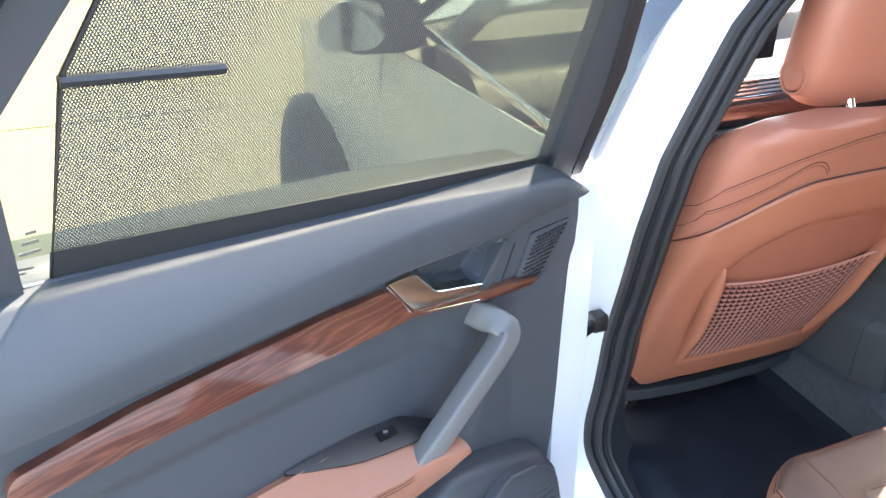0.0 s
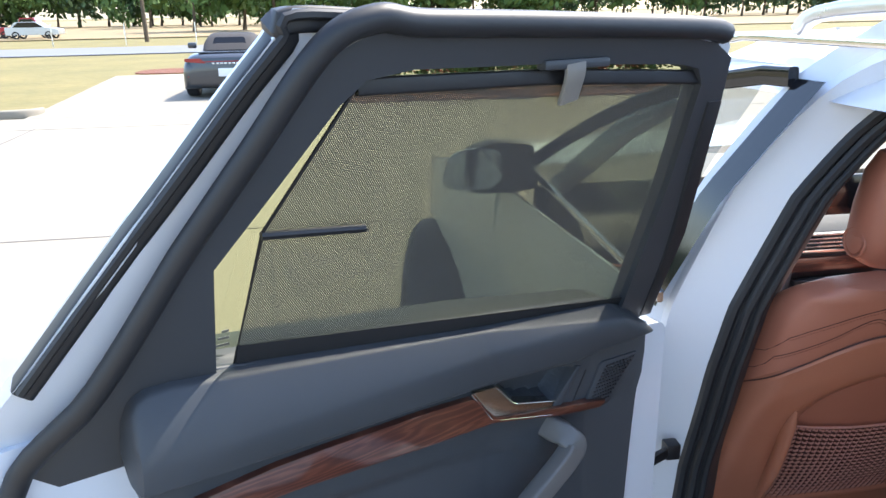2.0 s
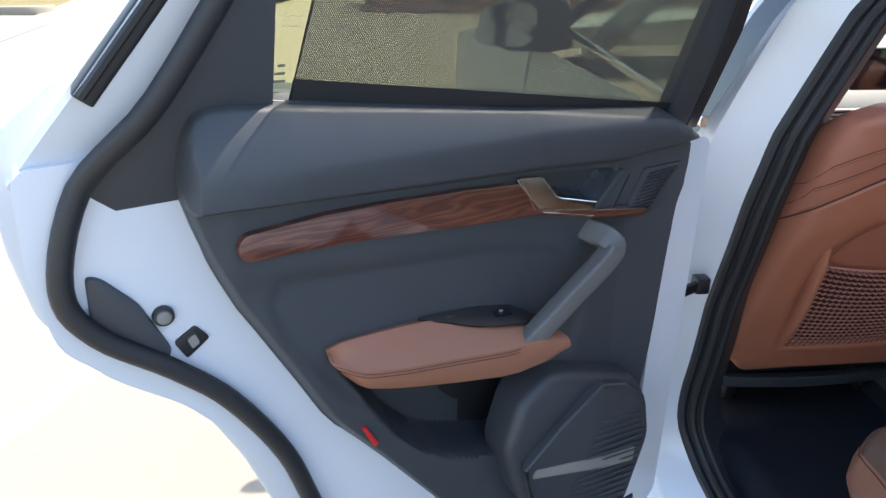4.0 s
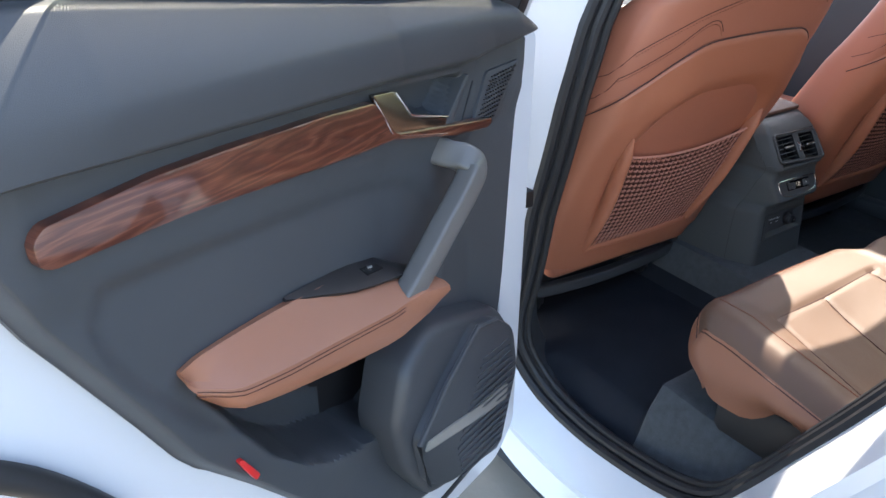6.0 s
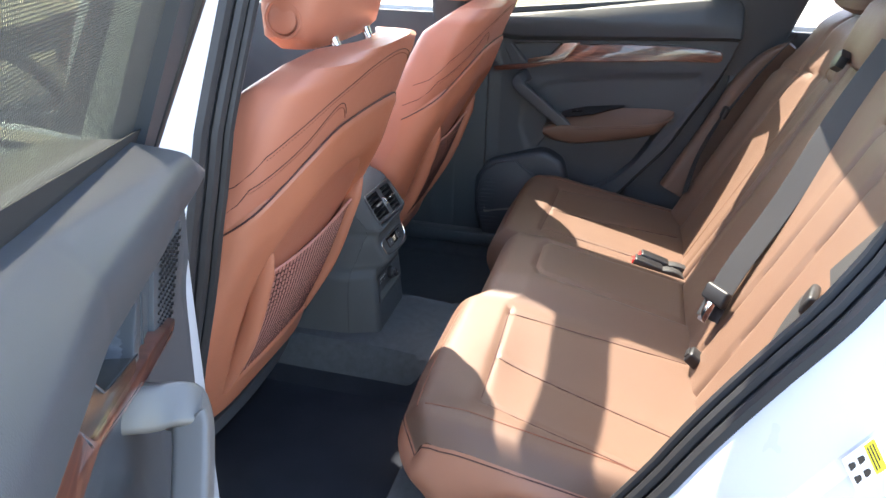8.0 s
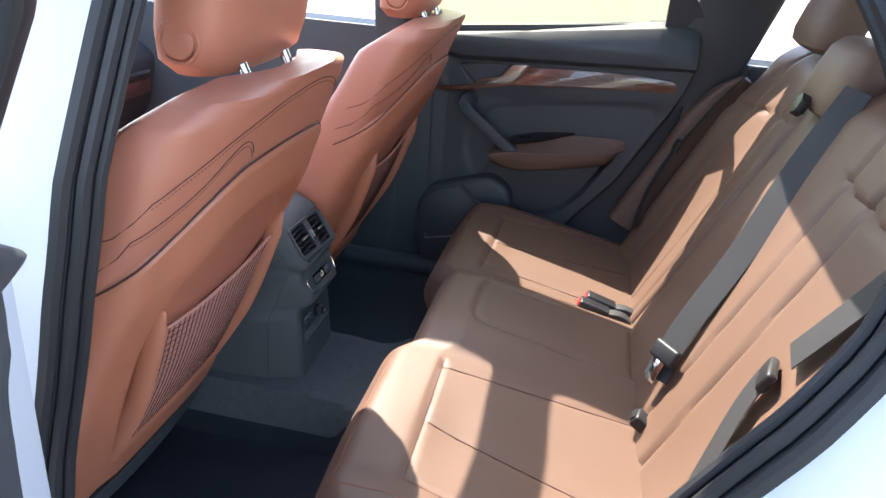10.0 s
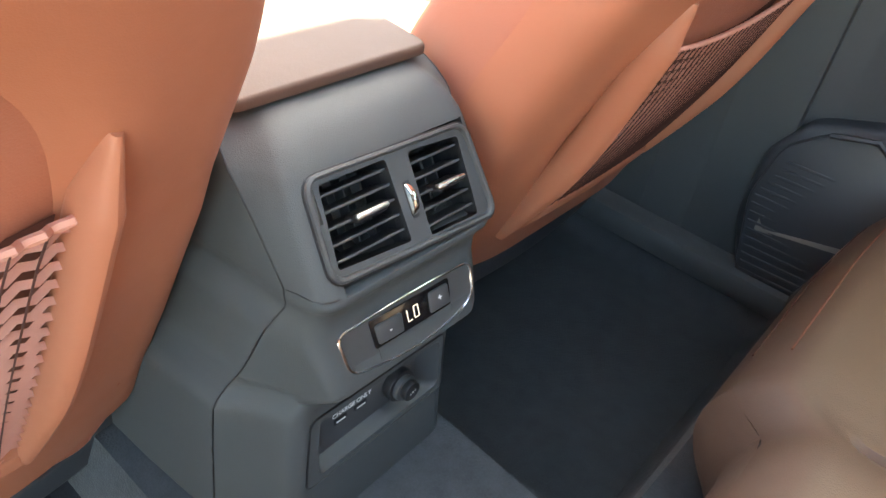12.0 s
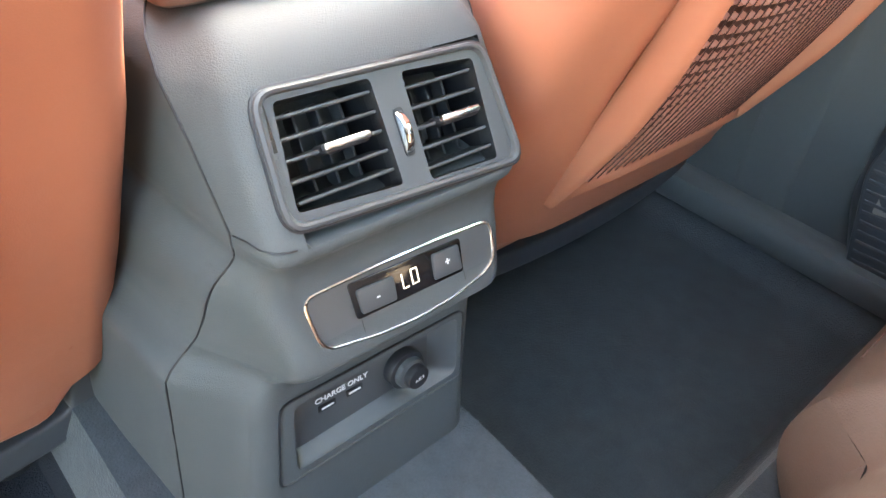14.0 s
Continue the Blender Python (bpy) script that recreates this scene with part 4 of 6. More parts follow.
def door_trim(parent, flat_f, flip):
    f = fitted(flat_f)

    def place(s, t):
        u = .004 + .806 * s
        b, p = lerp_table(BOT, u), lerp_table(TOP, u)
        c = max(b + .001, min(1.088, p - .002))
        v = b + (c - b) * t / .7 if t < .7 else c + (p - c) * (t - .7) / .3
        return f(u, v, trim_w(u, v))
    bm = grid(place, 170, 170)
    rim = [e for e in bm.edges if len(e.link_faces) == 1]
    r = bmesh.ops.extrude_edge_only(bm, edges=rim)
    nrm = f(0, 0, 1) - f(0, 0, 0)
    for v in r["geom"]:
        if isinstance(v, bmesh.types.BMVert):
            v.co -= nrm * .06
    bmesh.ops.recalc_face_normals(bm, faces=bm.faces)
    part("trim_panel", bm, TRIM, parent, "soft dark grey door trim")
    # walnut strip
    wood_poly = [(.722, 1.062), (.732, 1.05), (.730, 1.034), (.722, 1.029), (.6, 1.032), (.437, 1.026), (.328, 1.024), (.225, 1.006), (.13, .991), (.118, 1.0), (.20, 1.017), (.325, 1.030), (.362, 1.076), (.436, 1.079), (.56, 1.077), (.62, 1.074)]
    wbm = prism(rounded(wood_poly, .006, 2), f, -.005, .016, .011, 2)
    eu, e0 = (f(1, 0, 0) - f(0, 0, 0)).normalized(), f(0, 0, 0)
    flat_uv(wbm, lambda co: ((co - e0).dot(eu), (co - e0).z))
    part("wood_strip", wbm, WOOD, parent, "glossy brown wood veneer strip")
    # release handle and its bezel
    bz = part("release_lever", prism(rounded([(.362, 1.083), (.329, 1.031), (.239, 1.015), (.233, 1.029), (.297, 1.046), (.325, 1.081)], .003, 3), f, -.012, .0125, .002, 2), LEVER, parent, "satin metal release lever")
    part("lever_edge", sweep([f(.365, 1.083, .0135), f(.331, 1.029, .0145), f(.237, 1.012, .0145)], circle(.0017, 6)), CHROME, bz)
    part("lever_edge", sweep([f(.324, 1.080, .013), f(.299, 1.047, .013), f(.292, 1.044, .013), f(.232, 1.030, .013)], circle(.0012, 6)), CHROME, bz)
    part("divider", prism(rounded([(.188, 1.076), (.176, 1.072), (.219, 1.015), (.233, 1.020)], .003, 2), f, -.03, .009, .003), TRIM, parent)
    part("trim_slot", sweep([f(.160, 1.058, .0045), f(.166, 1.05, .0045), f(.193, 1.012, .0045)], circle(.0012, 5)), BLACK, parent)
    # tweeter grille
    gr = part("tweeter", prism(rounded([(.128, 1.062), (.045, 1.058), (.108, .988), (.165, .997)], .006, 3), f, -.01, .008, .003), TRIM_HARD, parent)
    holes = None
    for i in range(9):
        for j in range(11):
            a, b = (i + .5) / 9, (j + .5) / 11
            u = .118 + (.158 - .118) * b - a * (.066 + (.048 - .066) * b)
            v = 1.055 - b * .058
            q = rbox((.0042, .0042, .002), .0, f(u, v, .0085), Matrix(((f(1, 0, 0) - f(0, 0, 0)).to_tuple(), (f(0, 0, 1) - f(0, 0, 0)).to_tuple(), (0, 0, 1))).transposed().to_4x4())
            holes = join(holes, q) if holes else q
    part("grille_hole", holes, BLACK, gr, "black speaker holes")
    # armrest: a padded shelf with a stitched front edge, switches let into its top
    ARM_BACK = [(.245, .80), (.29, .822), (.33, .848), (.39, .864), (.47, .877), (.54, .884), (.59, .887), (.63, .888), (.652, .884)]
    ARM_EDGE = [(.245, .80), (.33, .822), (.38, .822), (.47, .833), (.55, .842), (.615, .854), (.645, .866), (.652, .878)]
    ARM_LOW = [(.245, .79), (.262, .780), (.29, .765), (.36, .758), (.46, .776), (.56, .797), (.605, .812), (.632, .838), (.65, .868), (.652, .872)]

    def arm_section(u):
        b, e, l = lerp_table(ARM_BACK, u), lerp_table(ARM_EDGE, u), lerp_table(ARM_LOW, u)
        k = smoothstep(.655, .60, u)
        wb = lerp_table([(.25, -.03), (.31, -.048), (.39, -.035), (.47, -.02), (.65, -.005)], u)
        we = .010 + .022 * k
        pts = [(b - .004, wb - .04), (b, wb), (b + .002, wb + .008), (b + .45 * (e - b) + .004, wb + .45 * (we - wb)), (e + .005, we - .010), (e, we - .002), (e - .006, we), (e - .5 * (e - l), we - .004), (l + .008, we - .013), (l, we - .03), (l + .004, wb - .04)]
        return [flat_f(u, v, w) for v, w in pts]
    us = [.262, .275, .29, .32, .35, .38, .42, .46, .50, .54, .57, .58, .59, .60, .61, .618, .626, .632, .638, .643, .647, .65, .652]
    # the far armrest takes the darker leather, painting in the shade over there
    ar = part("armrest", loft([arm_section(u) for u in us]), LEATHER_SHADED if flip else LEATHER_SKIRT, parent, "brown leather armrest pad")
    for dv in (0, -.005):
        part("arm_stitch", sweep([flat_f(u, lerp_table(ARM_EDGE, u) - .003 + dv, .0105 + .022 * smoothstep(.655, .60, u)) for u in np.linspace(.36, .645, 24)], circle(.0005, 5)), PIPING, ar)

    def on_arm(u, q, up=.0015):
        """A place on the armrest's top: q from its back edge to its front edge."""
        b, e = lerp_table(ARM_BACK, u), lerp_table(ARM_EDGE, u)
        wb = lerp_table([(.25, -.03), (.31, -.048), (.39, -.035), (.47, -.02), (.65, -.005)], u)
        we = .010 + .022 * smoothstep(.655, .60, u)
        return flat_f(u, b + (e - b) * q + .006 * math.sin(math.pi * min(1, q)) + up, wb + (we - wb) * q)

    def switch_top(s_, t):
        u = .270 + .235 * s_
        q0, q1 = -.02, lerp_table([(0, .66), (.3, .62), (.47, .57), (.6, .52), (.7, .44), (.82, .30), (.93, .18), (1, .05)], s_)
        return on_arm(u, q0 + (q1 - q0) * t, .0055)
    sw = part("switch_panel", thicken(grid(switch_top, 30, 6), .004), BLACK, ar, "black switch panel")
    part("switch", thicken(grid(lambda s_, t: on_arm(.345 + .032 * s_, .08 + .30 * t, .0045 + .003 * t), 3, 3), .003), GLOSS_BLACK, sw)
    part("switch_symbol", rbox((.006, .003, .002), .0, on_arm(.362, .26, .008)), SATIN, sw)
    # grab handle
    path = spline([flat_f(.188, .955, -.065), flat_f(.184, .953, -.035), flat_f(.176, .948, -.008), flat_f(.172, .936, .004), flat_f(.195, .915, .008), flat_f(.25, .876, .011), flat_f(.31, .832, .013), flat_f(.355, .800, .012), flat_f(.382, .780, .004)], 6)
    # same handle on both doors; the far one is coloured darker for shade
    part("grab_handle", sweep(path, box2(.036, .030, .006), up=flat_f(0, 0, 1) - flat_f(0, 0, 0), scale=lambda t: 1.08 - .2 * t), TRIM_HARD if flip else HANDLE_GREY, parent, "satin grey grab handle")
    # speaker pod at the bottom hinge corner
    pod = [(.30, .785), (.24, .772), (.12, .725), (.075, .66), (.075, .55), (.125, .43), (.30, .47), (.35, .56), (.375, .66), (.35, .75)]
    sp = part("speaker_pod", prism(rounded(pod, .02, 3), f, -.03, .045, .02, 3), TRIM_HARD, parent)
    part("speaker_cover", prism(rounded([(.222, .755), (.162, .735), (.105, .69), (.085, .60), (.125, .45), (.28, .49), (.325, .53), (.35, .63)], .02, 3), f, .03, .06, .006, 2), TRIM_HARD, sp)
    for k in range(16):
        v0 = .47 + k * .0135
        ul = lerp_table([(.45, .135), (.60, .094), (.665, .12)], v0)
        ur = lerp_table([(.48, .25), (.535, .262), (.685, .20)], v0)
        part("speaker_rib", sweep([f(ul, v0, .0605), f(ur, v0 + .012, .0605)], box2(.005, .003, .001), up=f(0, 0, 1) - f(0, 0, 0)), TRIM_HARD, sp)
    part("speaker_band", prism(rounded([(.330, .620), (.336, .604), (.205, .572), (.120, .555), (.118, .585), (.203, .598)], .004, 2), f, .05, .0635, .002), GREY_SILVER, sp)
    part("cover_lip", sweep([f(.162, .735, .06), f(.222, .755, .062), f(.29, .695, .062), f(.35, .63, .062), f(.325, .53, .06)], circle(.004, 6)), TRIM, sp)


WINDOW = [(.70, 1.215), (.697, 1.345), (.635, 1.425), (.576, 1.506), (.55, 1.53), (.50, 1.538), (.34, 1.535), (.12, 1.524), (.085, 1.517), (.066, 1.495), (.05, 1.339), (.045, 1.12)]
SEAL = [(.925, 1.07), (.895, 1.13), (.811, 1.225), (.719, 1.363), (.651, 1.464), (.59, 1.555), (.548, 1.575), (.503, 1.570), (.374, 1.566), (.124, 1.556), (.07, 1.548), (.03, 1.528), (.010, 1.466), (-.02, 1.26), (-.036, 1.095)]
RIM = [(.97, 1.14), (.892, 1.24), (.745, 1.427), (.671, 1.526), (.632, 1.575), (.618, 1.597), (.506, 1.592), (.306, 1.586), (.086, 1.576), (.035, 1.566), (.008, 1.54), (-.004, 1.42), (-.034, 1.22), (-.044, 1.09)]


def tilted(f, k):
    return lambda u, v, w: f(u, v, lean(max(v, 1.1)) + k + w)


door = part("rear_door", prism([(.02, .5), (.3, .45), (.6, .8), (.7, .95), (.7, 1.06), (.02, 1.04)], open_door, -.122, -.116), BLACK, body, "white rear car door standing open, grey trim, wood strip")
door_trim(door, open_door, False)
fr = tilted(open_door, 0)
low = [(-.06, 1.06), (.93, 1.06)]
part("window_frame", plate(SEAL, [WINDOW], fr, -.03, .0), TRIM_HARD, door, "matt black inner window frame")
part("hinge_edge", prism([(.014, 1.470), (-.019, 1.26), (-.034, 1.10), (-.010, 1.10), (.008, 1.26), (.040, 1.470)], fr, -.01, .0035, .001), RUBBER, door, "thin black strip along the frame")
part("outer_frame", plate(RIM + SEAL[::-1], [], fr, -.075, -.026), PAINT, door, "white painted outer window frame")


def shifted(pts, d):
    """An open 2D line moved sideways by d, away from the window."""
    out = []
    for i, p in enumerate(pts):
        a, b = pts[max(0, i - 1)], pts[min(len(pts) - 1, i + 1)]
        t = Vector((b[0] - a[0], b[1] - a[1])).normalized()
        nrm = Vector((t.y, -t.x))
        if nrm.dot(Vector((p[0] - .35, p[1] - 1.25))) < 0:
            nrm = -nrm
        out.append((p[0] + nrm.x * d, p[1] + nrm.y * d))
    return out


edge_path = [(q.x, q.y) for q in spline([(a, b, 0) for a, b in shifted(RIM[1:-4], -.010)], 5)]
part("frame_edge", sweep([fr(u, v, -.042) for u, v in edge_path], box2(.024, .036, .006), up=DN), RUBBER, door, "black outer edge strip")
part("edge_lip", sweep([fr(u, v, -.022) for u, v in shifted(edge_path, .004)], circle(.005, 6), up=DN), RUBBER, door)
SEAL_LOW = [(0, .33), (.2, .31), (.40, .32), (.54, .37), (.62, .48), (.67, .60), (.71, .72), (.775, .83), (.84, .898), (.915, .963), (.94, 1.028), (.93, 1.085)]
seal_path = spline([(p[0], p[1], 0) for p in SEAL_LOW[:-1] + shifted(SEAL[1:-4], .012)], 5)
part("frame_seal", sweep([open_door(q.x, q.y, max(lean(q.y) + .004, -.026 if q.x > .4 else -.09)) for q in seal_path], circle(.0135, 10), up=DN), RUBBER, door, "black rubber door seal")
wg = part("window_glass", prism([(.72, 1.16), (.72, 1.36), (.60, 1.52), (.55, 1.55), (.1, 1.54), (.03, 1.52), (0, 1.08)], tilted(open_door, -.035), -.004, .0), GLASS, door)
wg.visible_shadow = False
for k in range(3):
    part("glass_mark", prism([(.692 - .004 * k, 1.232 + .009 * k), (.676, 1.232 + .009 * k), (.676, 1.235 + .009 * k), (.692 - .004 * k, 1.235 + .009 * k)], tilted(open_door, -.034), 0, .0006), GREY_SILVER, door)
# painted shell
shell = [(.965, 1.16), (.97, 1.05), (.955, .95), (.90, .89), (.83, .835), (.77, .76), (.72, .66), (.68, .55), (.63, .43), (.56, .33), (.50, .29), (.0, .27), (-.06, .32), (-.06, 1.08), (.40, 1.12), (.80, 1.17)]
part("inner_panel", plate(rounded(shell, .02, 3), [rounded([(.015, .42), (.12, .37), (.34, .40), (.46, .52), (.58, .69), (.70, .90), (.77, 1.03), (.765, 1.13), (.40, 1.100), (.015, 1.065)], .012, 3)], open_door, -.085, -.036), PAINT, door, "white painted door shell")
outer = [(.985, 1.17), (.99, 1.05), (.972, .945), (.93, .90), (.86, .84), (.80, .76), (.75, .66), (.71, .55), (.66, .42), (.58, .30), (.50, .25), (-.02, .235), (-.09, .3), (-.1, 1.06), (.40, 1.12), (.90, 1.24)]
part("outer_skin", prism(rounded(outer, .02, 3), open_door, -.155, -.124, .004), PAINT, door, "white outer door skin")
part("lower_cladding", prism(rounded([(.60, .33), (.52, .25), (-.02, .235), (-.06, .3), (0, .36), (.56, .40)], .02, 3), open_door, -.15, -.08, .004), TRIM_HARD, door)
# latch, buffer, hole cover
lt = part("latch", prism(rounded([(.833, .928), (.806, .945), (.79, .925), (.82, .902)], .004, 2), open_door, -.04, -.032, .001), BLACK, door, "black door latch")
part("latch_hook", prism(rounded([(.818, .93), (.808, .936), (.803, .922), (.813, .916)], .003, 2), open_door, -.035, -.029), SATIN, lt)
part("buffer", disc(.013, .012, open_door(.84, .967, -.034), DN, 16, .003), RUBBER, door)
part("buffer_cap", disc(.009, .012, open_door(.84, .967, -.031), DN, 16, .002), GREY_SILVER, door)
part("plug", disc(.014, .006, open_door(.922, 1.165, -.062), DN, 16, .002), GREY_SILVER, door)
part("corner_cover", prism(rounded([(.915, 1.035), (.90, 1.03), (.865, .99), (.835, .92), (.845, .905), (.89, .93), (.918, .97)], .01, 3), open_door, -.05, -.028, .006), TRIM_HARD, door)
part("reflector", prism(rounded([(.606, .742), (.600, .742), (.580, .706), (.587, .702)], .003, 2), open_door, -.01, .002, .001), RED, door)
part("check_strap", sweep([open_door(.03, .755, -.05), Vector((-.92, .0, .762)), Vector((-.853, .032, .766))], box2(.012, .022, .003)), BLACK, door)
part("check_bracket", rbox((.03, .03, .035), .004, (-.856, .032, .766)), BLACK, door)

# sun shade hooked up in the window
shd = thing("sun_shade", tuple(open_door(.35, 1.17, -.03)), "black mesh roller sun blind drawn up in the window", "sun shade")
ts = tilted(open_door, -.012)
SH = [(.679, 1.208), (.643, 1.376), (.555, 1.524), (.326, 1.52), (.054, 1.504), (.013, 1.116)]
bm = bmesh.new()
bm.faces.new([bm.verts.new(ts(u, v, 0)) for u, v in SH])
flat_uv(bm, lambda co: ((co - DO).dot(DU), co.z))
part("mesh_cloth", bm, SHADE, shd, "black perforated mesh cloth", smooth=False)
part("hem", sweep([ts(u, v, .002) for u, v in (SH[5], SH[0], SH[1], SH[2])], circle(.0022, 6)), BLACK, shd)
part("side_hem", sweep([ts(u, v, .002) for u, v in (SH[4], SH[5])], circle(.0022, 6)), BLACK, shd)
part("top_bar", sweep([ts(u, v, .002) for u, v in SH[2:5]], box2(.008, .018, .003), up=(0, 0, 1)), BLACK, shd)
part("cloth_rod", sweep([ts(.645, 1.373, .003), ts(.525, 1.361, .003)], circle(.005, 8)), BLACK, shd)
part("bottom_band", prism([(.680, 1.208), (.674, 1.240), (.017, 1.142), (.013, 1.114)], ts, .001, .0025), surface("dark_band", (.014, .014, .015), .7), shd)
part("slot_frame", sweep([open_door(u, v, lean(v) - .008) for u, v in ((.70, 1.210), (.43, 1.170), (.03, 1.116))], box2(.018, .012, .004), up=DN), TRIM_HARD, shd)
hk = part("hook", rbox((.095, .018, .012), .004, ts(.294, 1.534, .01), Matrix.Rotation(DA, 4, "Z")), TRIM_HARD, shd)
part("hook_tab", sweep(spline([ts(.298, 1.535, .016), ts(.296, 1.52, .02), ts(.29, 1.49, .014)], 4), box2(.028, .006, .002), up=DN), GREY_SILVER, hk)


from mathutils.bvhtree import BVHTree


# ---------------------------------------------------------------- front seats
def front_seat(cx, dy=0.0):
    s = thing("front_seat", (cx, .2, .31), "brown leather front car seat with net back pocket", "car seat", "front seats")

    def back_y(z):
        return dy + lerp_table([(.42, .18), (.55, .13), (.78, .03), (1.02, -.095), (1.15, -.155)], z)

    def half(z):
        return lerp_table([(.42, .272), (.5, .286), (.56, .290), (.62, .294), (.74, .298), (.88, .290), (.98, .284), (1.06, .276), (1.11, .258), (1.135, .222), (1.147, .14)], z)

    # cushion part of the backrest: thick rounded pad
    def loop(z, n=80):
        h, y0 = half(z), back_y(z)
        th = lerp_table([(.42, .12), (.6, .16), (.9, .16), (1.08, .13), (1.147, .05)], z)
        lp = []
        for k in range(n):
            a = 2 * math.pi * k / n
            ca, sa = math.cos(a), math.sin(a)
            x = h * math.copysign(abs(ca) ** .55, ca)
            y = th / 2 * math.copysign(abs(sa) ** (.7 if sa > 0 else .4), sa)
            side = (abs(x) / h) ** 2
            yy = y0 + th / 2 + y + (.05 * side if sa > 0 else .03 * side * side)
            lp.append(Vector((cx + (x * .91 if cx > 0 and x > 0 else x), yy, z + .018 * smoothstep(.95, 1.1, z))))
        return lp
    zs = list(np.linspace(.50, 1.05, 34)) + [1.065, 1.08, 1.09, 1.1, 1.108, 1.116, 1.123, 1.129, 1.135, 1.139, 1.143, 1.147]
    pad = loft([loop(z) for z in zs])
    pad_tree = BVHTree.FromBMesh(pad)
    part("backrest", pad, LEATHER, s)
    # hard back shell, a little proud of the pad, with a hollow for the pocket
    HOLLOW = [(-.16, .545), (.16, .545), (.195, .66), (.205, .80), (.180, .90), (.09, .955), (-.09, .955), (-.180, .90), (-.21, .80), (-.20, .66)]
    HOLLOW = rounded(HOLLOW, .08, 5)

    def shell_top(k):
        return 1.060 - .02 * abs(k) ** 2 - .15 * max(0, (abs(k) - .42) / .58) ** 2.1

    def shell(sn, t):
        k = -1 + 2 * sn
        zb = .478 + .03 * abs(k) ** 4
        z = zb + (shell_top(k) - zb) * t
        h = half(z) + .001
        a = abs(k)
        x2 = math.copysign(h * (a if a < .8 else .8 + .2 * math.sin((a - .8) / .2 * math.pi / 2)), k)
        y = back_y(z) - .014 + .044 * max(0, (a - .35) / .65) ** 2.5 + .045 * max(0, (a - .86) / .14) ** 2
        d = poly_depth((x2, z), HOLLOW)
        y += .03 * smoothstep(-.018, .055, d)
        y += .012 * smoothstep(.80, 1.0, t) + .016 * smoothstep(.982, 1.0, t)
        return Vector((cx + (x2 * .91 if cx > 0 and x2 > 0 else x2), y, z))
    bm = grid(shell, 96, 84)
    part("back_shell", thicken(bm, .008), LEATHER_SHELL, s, "brown padded seat back shell")
    part("shell_piping", sweep([shell(i / 96, .988) + Vector((0, .0003, .002)) for i in range(97)], circle(.0016, 6)), PIPING, s)

    # net pocket: zigzag cords over a lining darkened for the hollow's shade
    def net(sn, t):
        k = -1 + 2 * sn
        ztop = .783 + .024 * k * k
        z = .548 + (ztop - .548) * t
        x2 = -.006 + .190 * k * (.87 + .13 * t)
        return Vector((cx + x2, back_y(z) - .010 + .005 * k * k - .008 * math.sin(math.pi * t), z))
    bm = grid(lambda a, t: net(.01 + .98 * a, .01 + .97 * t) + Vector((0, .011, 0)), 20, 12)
    part("pocket_lining", bm, POCKET_SHADED, s, "brown pocket lining darkened for the shade in the hollow")
    rows, cols = 19, 24
    vs, fs = [], []

    def cord(pts, hw, proud):
        i0 = len(vs)
        for p, d in pts:
            vs.extend((p + d * hw, p + Vector((0, -proud, 0)), p - d * hw))
        for q in range(len(pts) - 1):
            for e in (0, 1):
                fs.append((i0 + 3 * q + e, i0 + 3 * q + 3 + e, i0 + 3 * q + 4 + e, i0 + 3 * q + 1 + e))

    up = Vector((0, 0, 1))
    for r_ in range(rows):
        pts = []
        for kk in range(2 * cols + 1):
            t0 = (r_ + .5) / rows - .03 * math.sin(math.pi * kk / (2 * cols)) + (.006 if kk % 2 else -.006)
            pts.append((net(kk / (2 * cols), min(.985, max(.012, t0))) + Vector((0, .001 if kk % 2 else -.001, 0)), up))
        cord(pts, .0026, .0040)
    me = bpy.data.meshes.new("net")
    me.from_pydata(vs, [], fs)
    bm = bmesh.new()
    bm.from_mesh(me)
    bpy.data.meshes.remove(me)
    pocket = part("net_pocket", bm, NET_CORD, s, "stretched brown net pocket")
    for c_ in range(1, cols):
        part("net_thread", sweep([net(c_ / cols + .025 * math.sin(math.pi * t0 / 12) * (1 - 2 * c_ / cols), t0 / 12) + Vector((0, -.0052, 0)) for t0 in range(13)], circle(.0007, 4)), PIPING, pocket)
    part("net_hem", sweep([net(i / 90, 1.0) + Vector((0, -.0022 * (i % 3), .0012 * (i % 3 - 1))) for i in range(91)], circle(.0027, 6)), NET_CORD, s)
    for sg in (0, 1):
        o = .006 if sg else -.006
        part("pocket_rail", sweep(spline([net(sg, t) + Vector((o, .001 - .006 * math.sin(math.pi * min(1, t / 1.2)), 0)) for t in (-.02, .2, .4, .6, .8, 1.0, 1.1, 1.19)], 4), [(.010 * math.cos(a), .018 * math.sin(a)) for a in np.linspace(0, 2 * math.pi, 17)[:-1]], up=(0, -1, 0), scale=lambda t: min(1, .35 + 2.6 * (1 - t), .7 + t)), LEATHER_SHELL, s)
    part("pocket_foot", sweep([net(k / 10, 0) + Vector((0, -.002, -.004)) for k in range(11)], box2(.016, .012, .005), up=(0, -1, 0)), LEATHER_SHELL, s)
    part("lower_flap", prism(rounded([(-.225, .452), (.225, .452), (.252, .492), (.255, .56), (-.255, .56), (-.252, .492)], .015), lambda a, b, w: Vector((cx + a, back_y(b) + .006 + .35 * abs(a) ** 2 - w, b)), -.03, .02, .012, 3), LEATHER, s)

    # stitched seams across the pad
    def on_pad(x, z):
        hit = pad_tree.ray_cast(Vector((cx + x, dy - 1.0, z)), Vector((0, 1, 0)))[0]
        if hit is not None:
            return hit
        side = min(1, abs(x) / half(z))
